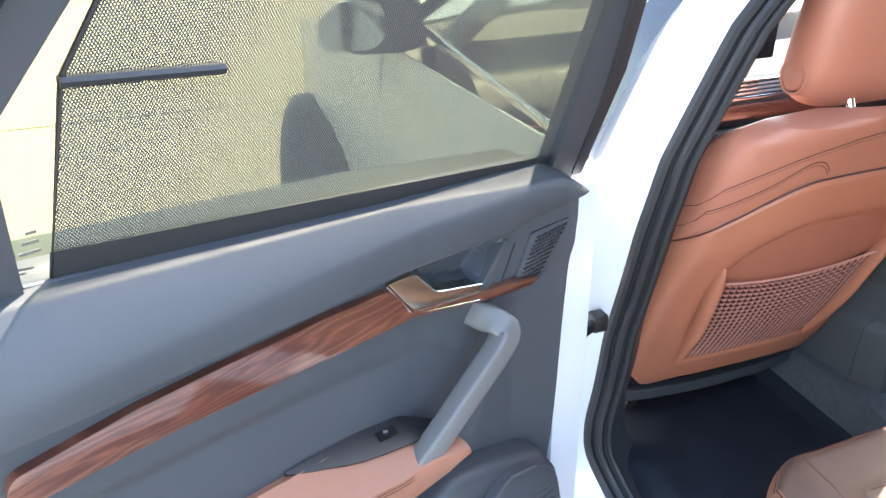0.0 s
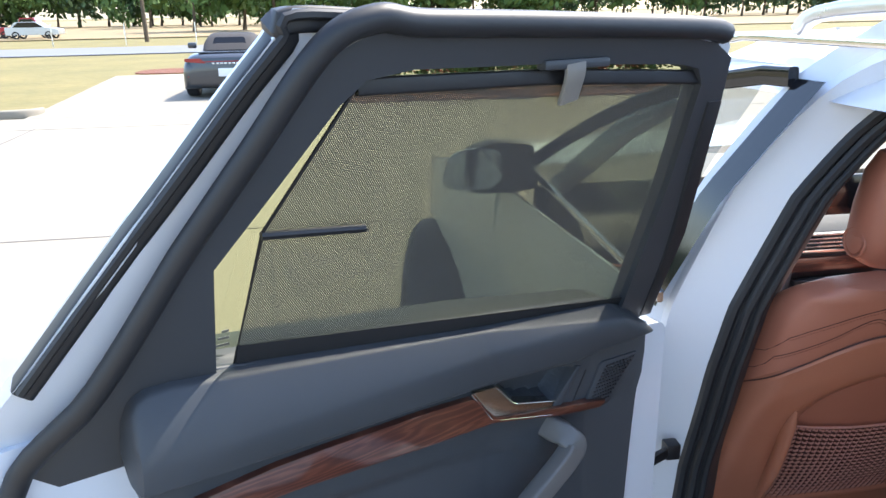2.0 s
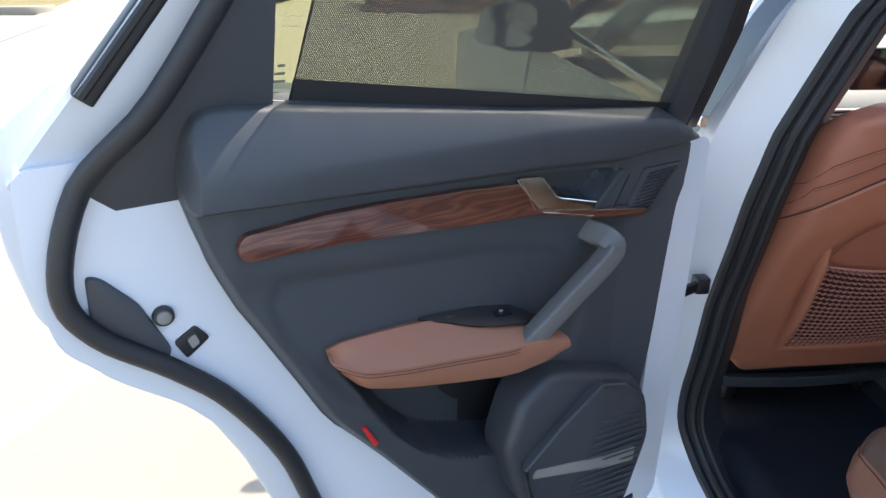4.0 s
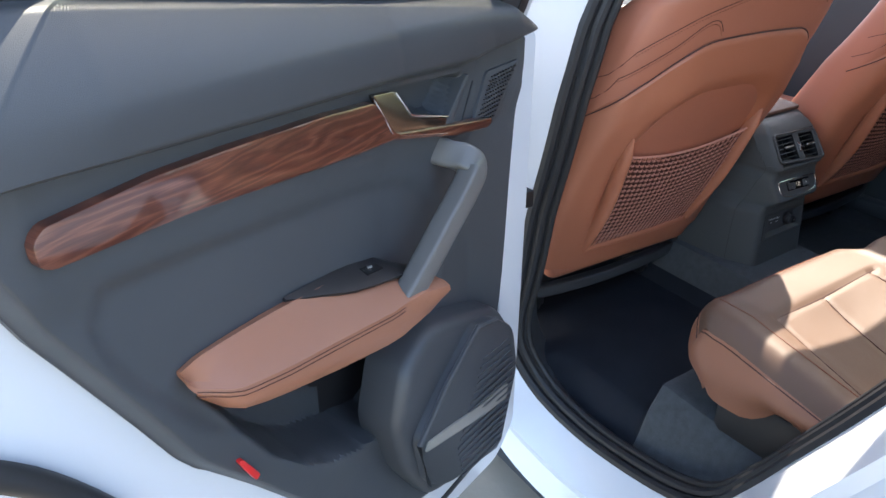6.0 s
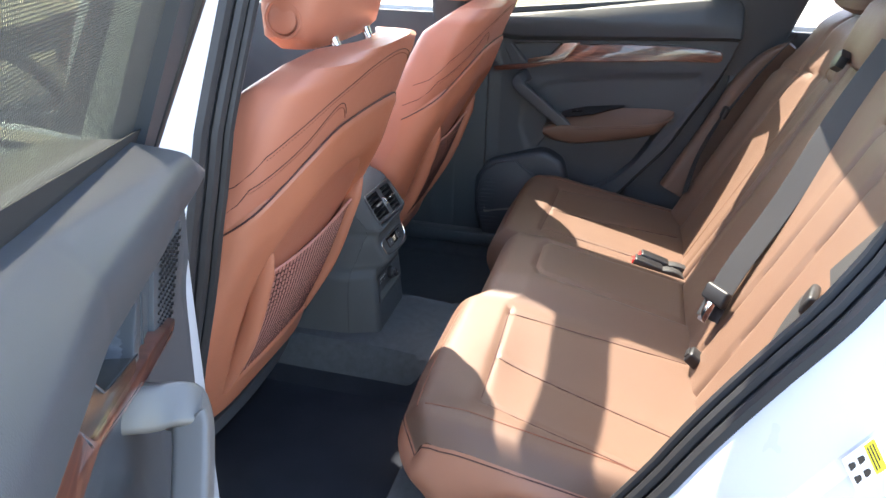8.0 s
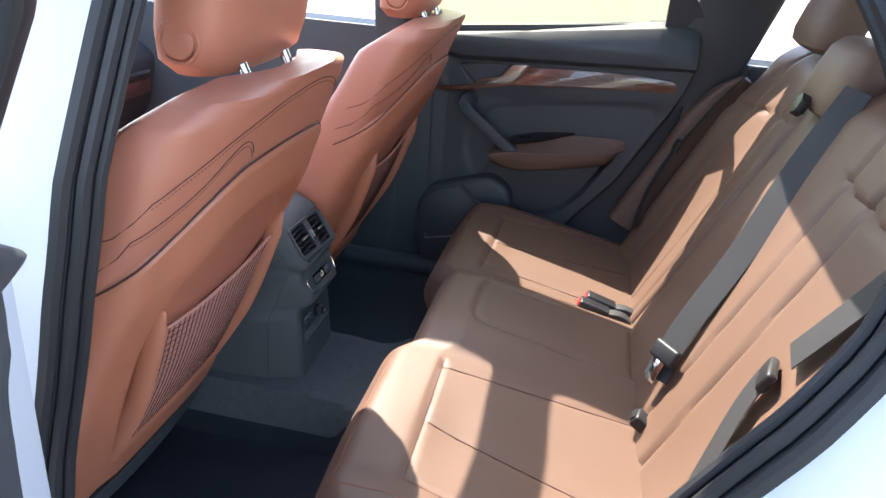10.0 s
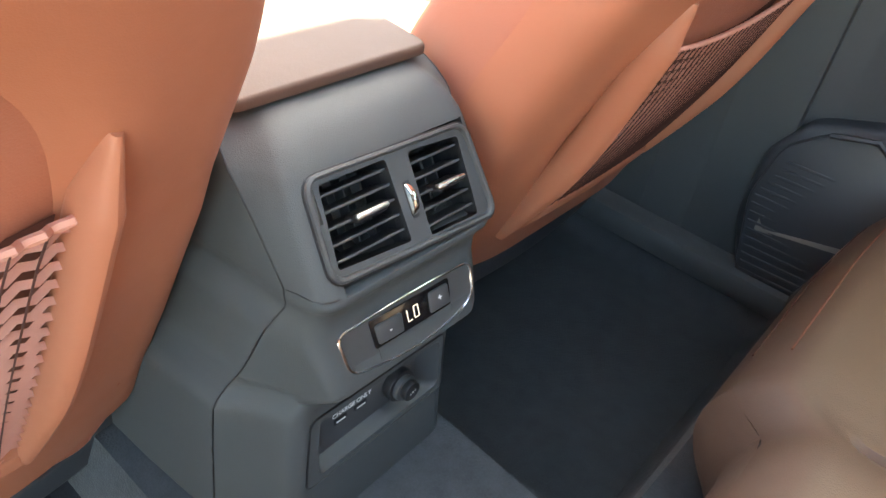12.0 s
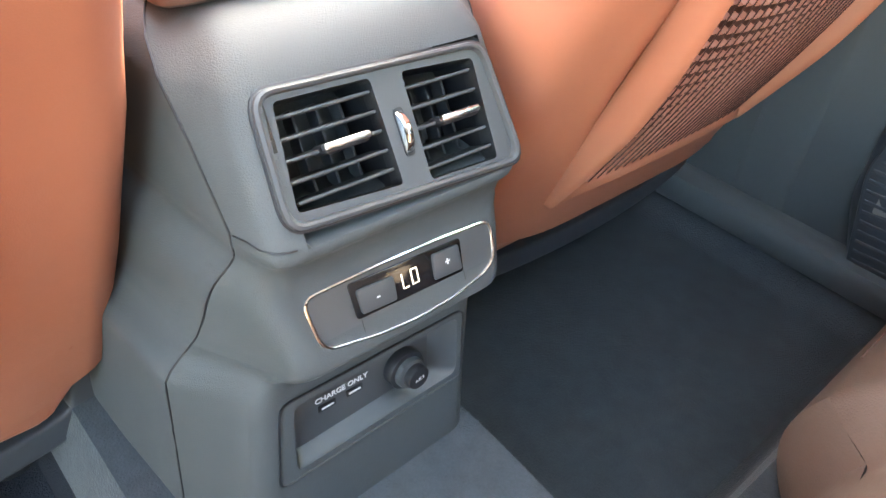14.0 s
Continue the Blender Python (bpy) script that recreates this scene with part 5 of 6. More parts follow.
        th = lerp_table([(.42, .12), (.6, .16), (.9, .16), (1.08, .13), (1.147, .05)], z)
        sa = (1 - min(1, side) ** (1 / .55 * 1.0)) if side < 1 else 0
        ca = side ** (1 / .55)
        sn_ = math.sqrt(max(0, 1 - ca * ca))
        return Vector((cx + x, back_y(z) + th / 2 - th / 2 * sn_ ** .4 + .03 * side ** 4 - .0006, z))
    seam_a = [(p.x, p.y) for p in spline([(-.268, 1.036, 0), (-.24, 1.064, 0), (-.185, 1.099, 0), (-.125, 1.121, 0), (-.065, 1.135, 0), (.04, 1.143, 0), (.12, 1.130, 0), (.18, 1.104, 0)], 8)]
    hook = spline([(-.276, .985, 0), (-.245, 1.016, 0), (-.205, 1.050, 0), (-.178, 1.076, 0), (-.155, 1.090, 0), (-.135, 1.086, 0), (-.118, 1.068, 0)], 8)
    for line in (seam_a, [(p.x, p.y) for p in hook]):
        z0 = line[0][1]
        round_side = [pad_tree.find_nearest(Vector((cx - .33, back_y(z0 - dz) + dy2, z0 - dz)))[0] for dz, dy2 in ((.06, .11), (.045, .075), (.03, .04))]
        part("seam", sweep(round_side + [on_pad(x, z) + Vector((0, -.0004, 0)) for x, z in line], circle(.0008, 5)), PIPING, s)
        stitches = None
        pts = resample([on_pad(x, z - .007) - Vector((0, .0008, 0)) for x, z in line], 180, False)
        for a, b in zip(pts[::2], pts[1::2]):
            q = sweep([a, b], circle(.0007, 4))
            stitches = join(stitches, q) if stitches else q
        part("stitching", stitches, STITCH, s)
    # headrest on two posts
    hr = [(.0, .6), (.02, .9), (.06, 1.0), (.12, 1.02), (.18, .97), (.215, .8), (.225, .5)]
    loops = []
    for dz, k in hr:
        lp = []
        for i in range(28):
            a = 2 * math.pi * i / 28
            ca, sa = math.cos(a), math.sin(a)
            lp.append(Vector((cx + .157 * k ** .5 * math.copysign(abs(ca) ** .5, ca), -.055 + (.062 * k) * math.copysign(abs(sa) ** .65, sa) - .15 * dz + .03 + dy, 1.160 + dz)))
        loops.append(lp)
    h = part("headrest", loft(loops), LEATHER, s)
    part("button", disc(.022, .012, (cx - .151, dy - .03, 1.208), (-1, 0, .05), 24, .004), LEATHER, h)
    part("button_ring", sweep([(cx - .154, dy - .03 + .027 * math.cos(a), 1.208 + .027 * math.sin(a)) for a in np.linspace(0, 2 * math.pi, 25)[:-1]], circle(.003, 6), up=(1, 0, 0), closed=True), LEATHER, h)
    for dx in (-.07, .07):
        part("headrest_post", sweep([(cx + dx, dy - .10, 1.11), (cx + dx, dy - .065, 1.19)], circle(.0075, 12)), CHROME, s, "chrome headrest post")
        part("post_collar", disc(.017, .012, (cx + dx, dy - .09, 1.152), (0, .3, 1), 16, .003), LEATHER, s)
    # seat cushion, frame and rails
    part("seat_cushion", rbox((.48, .50, .15), .05, (cx, dy + .42, .58), None, 4), LEATHER, s)
    part("side_cover", rbox((.50, .46, .20), .03, (cx, dy + .45, .50)), BLACK, s)
    low = [(-.262, .53), (-.264, .47), (-.258, .425), (-.235, .402), (-.12, .398), (0, .397), (.12, .398), (.235, .402), (.258, .425), (.264, .47), (.262, .53)]
    part("lower_frame", sweep(spline([(cx + a, dy + .20 + .3 * a * a, b) for a, b in low], 4), box2(.030, .026, .005), up=(0, -1, 0)), TRIM_HARD, s, "dark grey seat base frame")
    part("adjuster_rod", sweep([(cx + .215, dy + .20, .455), (cx + .19, dy + .24, .40), (cx + .175, dy + .31, .335)], circle(.010, 8)), BLACK, s)
    for dx in (.16, .205):
        part("cable", sweep(spline([(cx + dx, dy + .19, .47), (cx + dx + .02, dy + .20, .435), (cx + dx - .01, dy + .23, .425), (cx + dx, dy + .28, .44)], 5), circle(.005, 6)), BLACK, s)
    for dx in (-.19, .19):
        part("seat_rail", rbox((.03, .45, .04), .008, (cx + dx, dy + .48, .33)), BLACK, s)
        part("rail_bracket", rbox((.03, .05, .10), .006, (cx + dx, dy + .27, .38)), BLACK, s)
    return s


front_seat(-.415)
front_seat(.425, -.05)


# ---------------------------------------------------------------- rear bench
def bench_z(x, y):
    """Height of the cushions' upper face."""
    ax = abs(x)
    z = .605 - .19 * max(0, -.33 - y)
    z += .022 * smoothstep(.20, .10, ax)
    z += .012 * math.exp(-((ax - .63) / .05) ** 2)
    z -= .012 * math.exp(-((ax - .42) / .11) ** 2) * smoothstep(-.28, -.42, y)
    z -= .042 * max(0, (y + .270) / .052) ** 2.4
    z -= .03 * max(0, (ax - .642) / .04) ** 2.2
    for sx in (-1, 1):
        for a, b, dp in (((sx * .225, -.342), (sx * .565, -.350), .004), ((sx * .41, -.351), (sx * .48, -.71), .003), ((sx * .565, -.350), (sx * .635, -.70), .003), ((sx * .245, -.345), (sx * .225, -.71), .003)):
            z -= dp * math.exp(-(seg_dist((x, y), a, b) / .0055) ** 2)
    rec = [(-.078, -.350), (-.045, -.333), (.07, -.333), (.107, -.350), (.115, -.71), (-.095, -.71)]
    if ax < .16 and y < -.29:
        z -= .006 * math.exp(-(poly_depth((x, y), rec) / .007) ** 2)
    z -= .014 * math.exp(-((x - .168) / .006) ** 2) * smoothstep(-.27, -.31, y)
    return z


def build_bench():
    s = thing("rear_bench_seat", (0, -.5, .33), "brown leather rear bench seat with split backrest", "car seat")

    def top(sn, t):
        x, y = -.680 + 1.360 * sn, -.735 + .517 * t
        yy = y
        if abs(x) < .2:
            yy = -.735 + (y + .735) * (1 - .085 * smoothstep(.21, .15, abs(x)))
        yy -= .022 * max(0, (abs(x) - .42) / .26) ** 2 * t ** 2
        R = .085
        a, b = max(0, (abs(x) - .68 + R) / R), max(0, (y + .218 + R) / R)
        x2 = math.copysign(abs(x) + R * a * (math.sqrt(1 - b * b / 2) - 1), x)
        yy += R * b * (math.sqrt(1 - a * a / 2) - 1)
        return Vector((x2, yy, bench_z(x, y)))
    bm = grid(top, 200, 84)
    bmesh.ops.recalc_face_normals(bm, faces=bm.faces)
    part("seat_cushion", bm, LEATHER_SHADED, s)
    for sx in (-1, 1):
        for a, b in (((sx * .225, -.342), (sx * .565, -.350)), ((sx * .41, -.354), (sx * .48, -.71)), ((sx * .565, -.350), (sx * .635, -.70)), ((sx * .245, -.345), (sx * .225, -.71))):
            pts = [(a[0] + (b[0] - a[0]) * k / 24, a[1] + (b[1] - a[1]) * k / 24) for k in range(25)]
            part("seam", sweep([Vector((x, y, bench_z(x, y) + .0004)) for x, y in pts], circle(.0016, 5)), PIPING, s)

    # front and side skirt below the nose
    rimpts = [top(0, t / 20) for t in range(0, 21)] + [top(i / 60, 1.0) for i in range(1, 61)] + [top(1, 1 - t / 20) for t in range(1, 21)]

    def skirt(sn, t):
        i = min(len(rimpts) - 1, int(round(sn * (len(rimpts) - 1))))
        p = rimpts[i]
        cxn = Vector((p.x * .9, -.45, p.z))
        inward = (cxn - p)
        inward.z = 0
        inward = inward.normalized() if inward.length > 1e-6 else Vector((0, 0, 0))
        low = .44
        if abs(p.x) > .645 and p.y < -.37:
            low = lerp_table([(-.735, .47), (-.60, .475), (-.50, .485), (-.43, .48), (-.40, .455), (-.37, .44)], p.y)
        if abs(p.x) < .645 and p.y > -.3:
            low = .42
        out = .018 * math.sin(math.pi * min(1, t * 1.1))
        q = p - inward * out + inward * (.03 * t * t)
        q.z = p.z + (low - p.z) * t
        return q
    front = grid(skirt, 100, 14)
    # only the near side panel keeps the bounce-lit colour; the rest matches the bench
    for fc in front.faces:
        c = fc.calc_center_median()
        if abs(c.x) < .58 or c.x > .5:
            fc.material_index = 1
    part("cushion_skirt", front, [LEATHER_BOUNCE, LEATHER_SHADED], s, "brown cushion side panel")
    part("skirt_piping", sweep([skirt(i / 100, .05) for i in range(2, 42)], circle(.0013, 6)), PIPING, s)
    part("skirt_piping", sweep([skirt(i / 100, .05) for i in range(62, 99)], circle(.0013, 6)), PIPING, s)
    part("top_stitch", sweep([top(i / 90, .955) + Vector((0, 0, .0003)) for i in range(4, 29)], circle(.0013, 5)), STITCH, s)
    part("top_stitch", sweep([top(i / 90, .955) + Vector((0, 0, .0003)) for i in range(62, 87)], circle(.0013, 5)), STITCH, s)
    for q in (.045, .955):
        part("top_stitch", sweep([top(q, t / 40) + Vector((0, 0, .0003)) for t in range(0, 38)], circle(.0013, 5)), STITCH, s)
    part("base_frame", rbox((1.30, .42, .16), .02, (0, -.53, .40)), BLACK, s)
    part("slit", rbox((.085, .006, .004), .0015, (-.125, -.58, .5560), Matrix.Rotation(radians(-60), 4, "Z")), BLACK, s)
    # backrest
    lean_k = .47

    def back(sn, t):
        x = -.68 + 1.36 * sn
        z = .50 + .69 * t
        ax = abs(x)
        y = -.735 - lean_k * (z - .58)
        y += .03 * math.exp(-((ax - .62) / .045) ** 2) * smoothstep(1.1, .95, z) - .02 * math.exp(-((ax - .42) / .12) ** 2)
        y += .012 * smoothstep(.16, .08, ax)
        for q in (.20, .30, .52):
            y -= .008 * math.exp(-((ax - q - .03 * (1 - t)) / .006) ** 2)
        y -= .008 * math.exp(-((z - 1.06 + .1 * ax) / .006) ** 2) * smoothstep(.16, .2, ax)
        y -= .09 * max(0, (t - .88) / .12) ** 2 + .05 * max(0, (ax - .63) / .05) ** 2
        y -= .035 * math.exp(-((x - .175) / .007) ** 2)
        return Vector((x, y, z))
    bm = grid(back, 170, 70)
    bmesh.ops.recalc_face_normals(bm, faces=bm.faces)
    part("backrest", bm, LEATHER_SHADED, s)
    part("backrest_rear", rbox((1.34, .04, .6), .02, (0, -1.0, .86), Matrix.Rotation(radians(25), 4, "X")), CARPET_DARK, s)

    def pad(name, cx, cy, cz, sx, sy, sz):
        loops = []
        for dz, k in ((0, .5), (.08, .85), (.25, 1), (.6, 1), (.85, .9), (.97, .65), (1, .4)):
            loops.append([Vector((cx + sx / 2 * (.7 + .3 * k) * math.copysign(abs(math.cos(a)) ** .55, math.cos(a)), cy + sy / 2 * k * math.copysign(abs(math.sin(a)) ** .7, math.sin(a)) - .3 * sz * dz, cz + sz * dz)) for a in np.linspace(0, 2 * math.pi, 29)[:-1]])
        return part(name, loft(loops), LEATHER_SHADED, s)
    pad("headrest", .09, -.985, 1.09, .24, .10, .14)
    pad("headrest", -.42, -1.03, 1.17, .27, .11, .15)
    pad("headrest", .45, -1.03, 1.17, .27, .11, .15)
    part("belt_guide", disc(.022, .02, (.079, -.930, 1.105), (0, 1, .4), 6, .003), BLACK, s)
    for sg in (-1, 1):
        part("side_bolster", sweep(spline([(sg * .72, -.70, .58), (sg * .73, -.80, .78), (sg * .715, -.885, .97), (sg * .685, -.945, 1.05)], 5), box2(.06, .11, .025), up=(0, 1, 0), scale=lambda t: 1 - .75 * max(0, t - .55) / .45), LEATHER_SHADED, s)
    return s


build_bench()


# ---------------------------------------------------------------- seat belts
def strap(path, w, parent, facing=(0, 1, .45)):
    pts = spline(path, 6)
    part("webbing", sweep(pts, box2(w, .0025, .001, 1), up=facing), BELT, parent)


def belt_set(name, path, tongue_at, along, label):
    b = thing(name, path[0], label, "seat belt", "rear seat belts")
    strap(path, .052, b, (-.75, .7, .35) if "centre" in label else (0, 1, .45))
    d = Vector(along).normalized()
    rot = d.to_track_quat("Y", "Z").to_matrix().to_4x4()
    tg = part("tongue_grip", rbox((.062, .035, .016), .006, tongue_at, rot, 3), BLACK, b)
    part("tongue", rbox((.022, .05, .003), .001, Vector(tongue_at) + d * .035, rot), CHROME, tg)
    return b


belt_set("seat_belt", [(-.04, -.985, 1.16), (-.075, -.915, 1.02), (-.12, -.845, .86), (-.165, -.772, .72), (-.205, -.735, .63)], (-.195, -.745, .68), (-.25, .35, -.9), "black centre seat belt lying across the backrest")
belt_set("seat_belt", [(-.60, -1.02, 1.25), (-.51, -.925, 1.0), (-.465, -.862, .86)], (-.447, -.845, .815), (.1, .35, -.9), "black outer seat belt with chrome tongue hanging")
strap([(-.447, -.842, .815), (-.465, -.815, .76), (-.52, -.77, .66)], .047, bpy.data.objects["seat_belt.001"])
belt_set("seat_belt", [(.70, -.95, 1.08), (.70, -.88, .98), (.69, -.80, .84)], (.69, -.80, .85), (0, .35, -.9), "black far seat belt beside the door")
strap([(.69, -.80, .85), (.66, -.745, .72), (.60, -.72, .62)], .047, bpy.data.objects["seat_belt.002"])


def buckle(at, along, mat_red=True):
    b = thing("belt_buckle", at, "black seat belt buckle with red release button", "seat belt buckle", "buckles between the seats")
    d = Vector(along).normalized()
    rot = d.to_track_quat("Y", "Z").to_matrix().to_4x4()
    part("housing", rbox((.038, .075, .026), .006, at, rot, 3), BLACK, b)
    part("release_button", rbox((.028, .008, .014), .003, Vector(at) + d * .037, rot), RED if mat_red else BLACK, b)
    part("stalk", sweep(spline([Vector(at) - d * .03, Vector(at) - d * .08 + Vector((0, 0, .01)), Vector(at) - d * .13 - Vector((0, 0, .03))], 4), box2(.03, .012, .004), up=(0, 0, 1)), BELT, b)


buckle((.192, -.625, .552), (0, 1, .30))
buckle((.228, -.640, .552), (0, 1, .30))
buckle((-.245, -.738, .545), (.2, 1, .7), False)


# ---------------------------------------------------------------- centre console
con = thing("center_console", (0, .154, .33), "grey rear console with two air vents and controls", "center console")
# heights with: how far back the rear face reaches, half widths to both sides
CON_REAR = [(.38, -.016), (.443, -.010), (.541, .0), (.546, .0005), (.553, -.003), (.566, -.021), (.571, -.0245), (.577, -.0235), (.60, -.0117), (.618, -.0035), (.630, -.0025), (.642, -.0065), (.649, -.0115), (.654, -.0115), (.660, -.008), (.728, .037), (.738, .047), (.747, .060), (.753, .074), (.756, .086)]
CON_LEFT = [(.38, .124), (.443, .119), (.537, .112), (.545, .108), (.556, .097), (.572, .094), (.589, .096), (.606, .100), (.622, .1015), (.64, .095), (.652, .097), (.70, .095), (.728, .091), (.742, .085), (.751, .078), (.756, .072)]
CON_RIGHT = [(.38, .080), (.443, .078), (.537, .081), (.545, .080), (.556, .077), (.572, .080), (.60, .088), (.622, .091), (.64, .089), (.652, .094), (.66, .097), (.70, .099), (.728, .097), (.742, .091), (.751, .084), (.756, .077)]
JOINT_OUT = [(.38, .020), (.487, .024), (.555, .029), (.60, .016), (.645, .005), (.657, .0045), (.70, .009), (.732, .017), (.756, .022)]
JOINT_Y = [(.38, .056), (.487, .058), (.555, .053), (.60, .036), (.645, .020), (.657, .022), (.70, .053), (.732, .076), (.756, .105)]


def con_rear(z):
    return lerp_table(CON_REAR, z)


def con_joint(z, sg):
    h = lerp_table(CON_LEFT if sg < 0 else CON_RIGHT, z)
    return Vector((sg * (h + lerp_table(JOINT_OUT, z)), lerp_table(JOINT_Y, z), z))


def con_loop(z):
    l, r, y = lerp_table(CON_LEFT, z), lerp_table(CON_RIGHT, z), con_rear(z)
    jl, jr = con_joint(z, -1), con_joint(z, 1)
    vent = smoothstep(.6555, .6585, z) * smoothstep(.7265, .7235, z)
    sock = smoothstep(.4655, .4685, z) * smoothstep(.5285, .5255, z)
    left = [(jl.x - .02, .7), (jl.x - .014, .30), (jl.x - .007, jl.y + .09), (jl.x - .002, jl.y + .03), (jl.x, jl.y), (-l - .001, y + min(.022, .7 * (jl.y - y))), (-l + .0015, y + .010), (-l + .006, y + .004), (-l + .012, y + .001)]
    right = [(jr.x + .02, .7), (jr.x + .014, .30), (jr.x + .007, jr.y + .09), (jr.x + .002, jr.y + .03), (jr.x, jr.y), (r + .001, y + min(.022, .7 * (jr.y - y))), (r - .0015, y + .010), (r - .006, y + .004), (r - .012, y + .001)]
    out = [Vector((a, b, z)) for a, b in left]
    for k in range(61):
        a = -l + .018 + (l + r - .036) * k / 60
        b = y
        if -.071 < a < .085:
            b += .05 * vent
        if -.083 < a < .060:
            b += .05 * sock
        out.append(Vector((a, b, z)))
    return out + [Vector((a, b, z)) for a, b in right[::-1]]


zz = [.38, .41, .4655, .4685, .49, .51, .5255, .5285, .537, .541, .546, .5495, .553, .558, .562, .566, .5685, .571, .574, .577, .585, .595, .606, .613, .618, .624, .630, .636, .642, .646, .649, .6515, .654, .6555, .6585, .68, .70, .7235, .7265, .729, .733, .738, .743, .747, .750, .753, .7545, .756]
con_bm = loft([con_loop(z) for z in zz])
con_tree = BVHTree.FromBMesh(con_bm)
part("console_body", con_bm, CONSOLE, con, "grained grey console shell")
for sg in (-1, 1):
    part("side_joint", sweep([con_joint(z, sg) + Vector((sg * .0001, 0, 0)) for z in zz[::-1]], circle(.0008, 6)), BLACK, con)
    line = []
    for k in range(24):
        x = sg * (abs(con_joint(.657, sg).x) - .0006 - .021 * k / 23)
        hit = con_tree.ray_cast(Vector((x, -1, .6572)), Vector((0, 1, 0)))[0]
        if hit is not None:
            line.append(hit - Vector((0, .0002, 0)))
    part("cross_joint", sweep(line, circle(.0007, 6), up=(0, 0, 1)), BLACK, con)
NV = Vector((0, -1, .66)).normalized()
NC = Vector((0, -1, .45)).normalized()
NL = Vector((0, -1, .1)).normalized()


def fpl(a, b, w):
    return Vector((a, -.0065 + .66 * (b - .66), b)) + NV * w


def fst(a, b, w):
    return Vector((a, -.0131 + .45 * (b - .597), b)) + NC * w


def fsk(a, b, w):
    return Vector((a, -.0005 + .1 * (b - .545), b)) + NL * w


face_out = rounded([(-.0790, .7275), (.0870, .7235), (.0950, .6545), (-.0835, .6635)], .013, 5)
hole_l = rounded([(-.0655, .7205), (-.003, .7195), (-.002, .6665), (-.0720, .6715)], .003, 3)
hole_r = rounded([(.0195, .7185), (.0755, .7155), (.0735, .6615), (.0185, .6635)], .003, 3)
inner_out = rounded([(-.0732, .7235), (.0818, .7200), (.0888, .6590), (-.0775, .6675)], .010, 5)
part("panel_gap", sweep([fpl(a, b, .0008) for a, b in face_out], circle(.0011, 5), up=tuple(NV), closed=True), BLACK, con)
part("vent_panel", plate(inner_out, [hole_l, hole_r], fpl, -.012, .0002), CONSOLE_SMOOTH, con, "grey vent panel")
rimr = loft([[fpl(a + (c - a) * k, b + (d - b) * k, w) for (a, b), (c, d) in zip(face_out, inner_out)] for k, w in ((.04, -.004), (.04, .0012), (.18, .0034), (.5, .0042), (.8, .0034), (1.0, .0008), (1.05, -.004))], False)
part("vent_rim", rimr, CONSOLE_SMOOTH, con, "rounded vent surround")
for hl, xa, xb, za, zb in ((hole_l, -.0690, -.0025, .7195, .669), (hole_r, .019, .0745, .7165, .6625)):
    cx, w_ = (xa + xb) / 2, (xb - xa)
    vent = part("air_vent", plate(rounded([(xa - .004, za + .003), (xb + .004, za + .003), (xb + .004, zb - .003), (xa - .004, zb - .003)], .004, 2), [], lambda a, b, w: fpl(a, b, -.042 + w), -.005, 0), BLACK, con)
    part("vent_wall", loft([[fpl(a, b, w) for a, b in hl] for w in (.0, -.02, -.042)], False), BLACK, vent)
    for k in range(5):
        z = za - (za - zb) * (k + .62) / 5.25
        c0 = fpl(cx, z, -.013)
        part("slat", rbox((w_ - .001, .018, .0021), .0009, c0, Matrix.Rotation(-math.atan(.66) + radians(3), 4, "X")), BLACK, vent)
        part("slat_edge", sweep([fpl(xa + .001, z, -.0035), fpl(xb - .001, z, -.0035)], circle(.00105, 6)), CONSOLE_SMOOTH, vent)
    for k in range(4):
        part("fin", rbox((.0022, .012, .052), .0008, fpl(cx - w_ * .36 + k * w_ * .24, (za + zb) / 2, -.031), Matrix.Rotation(-math.atan(.66), 4, "X")), CONSOLE_SMOOTH, vent)
    zt = za - (za - zb) * 2.62 / 5.25
    part("tab_body", rbox((.030, .016, .006), .0022, fpl(cx + .004, zt, -.003), Matrix.Rotation(-math.atan(.66), 4, "X"), 3), BLACK, vent)
    part("vent_tab", rbox((.031, .006, .0042), .0017, fpl(cx + .004, zt + .0009, .0035), Matrix.Rotation(-math.atan(.66), 4, "X"), 3), SATIN, vent, "satin metal vent slider")
part("wheel_slot", prism(rounded([(.0055, .7025), (.0125, .7025), (.0125, .6785), (.0055, .6785)], .002, 2), fpl, -.01, .0007), BLACK, con)
part("vent_wheel", disc(.0165, .0056, fpl(.009, .6905, -.0105), (1, 0, 0), 32, .001), CHROME, con, "chrome thumb wheel")

# climate strip with a bright ring
ringp = rounded([(-.0765, .616), (-.02, .6165), (.03, .6155), (.0735, .613), (.0715, .588), (.060, .5815), (.03, .5765), (.0, .5755), (-.03, .5775), (-.066, .5835), (-.0725, .590)], .009, 4)
part("climate_panel", prism(ringp, fst, -.006, .0006, .0), CONSOLE_SMOOTH, con)
part("chrome_ring", sweep([fst(a, b, .0008) for a, b in ringp], circle(.00135, 8), up=tuple(NC), closed=True), CHROME, con, "thin chrome ring")
dp = part("display", prism(rounded([(-.0455, .6135), (.0445, .6105), (.0425, .5895), (-.044, .5915)], .0025, 3), fst, .0, .0016, .0005), GLOSS_BLACK, con, "gloss black temperature display")
for nm, q in (("button", [(-.0415, .6085), (-.0132, .6072), (-.0142, .5925), (-.0405, .5937)]), ("button", [(.0185, .6085), (.0412, .6078), (.0412, .5917), (.0172, .5925)])):
    bt = part(nm, prism(rounded(q, .002, 3), fst, .0012, .0034, .0008), CONSOLE_SMOOTH, dp)
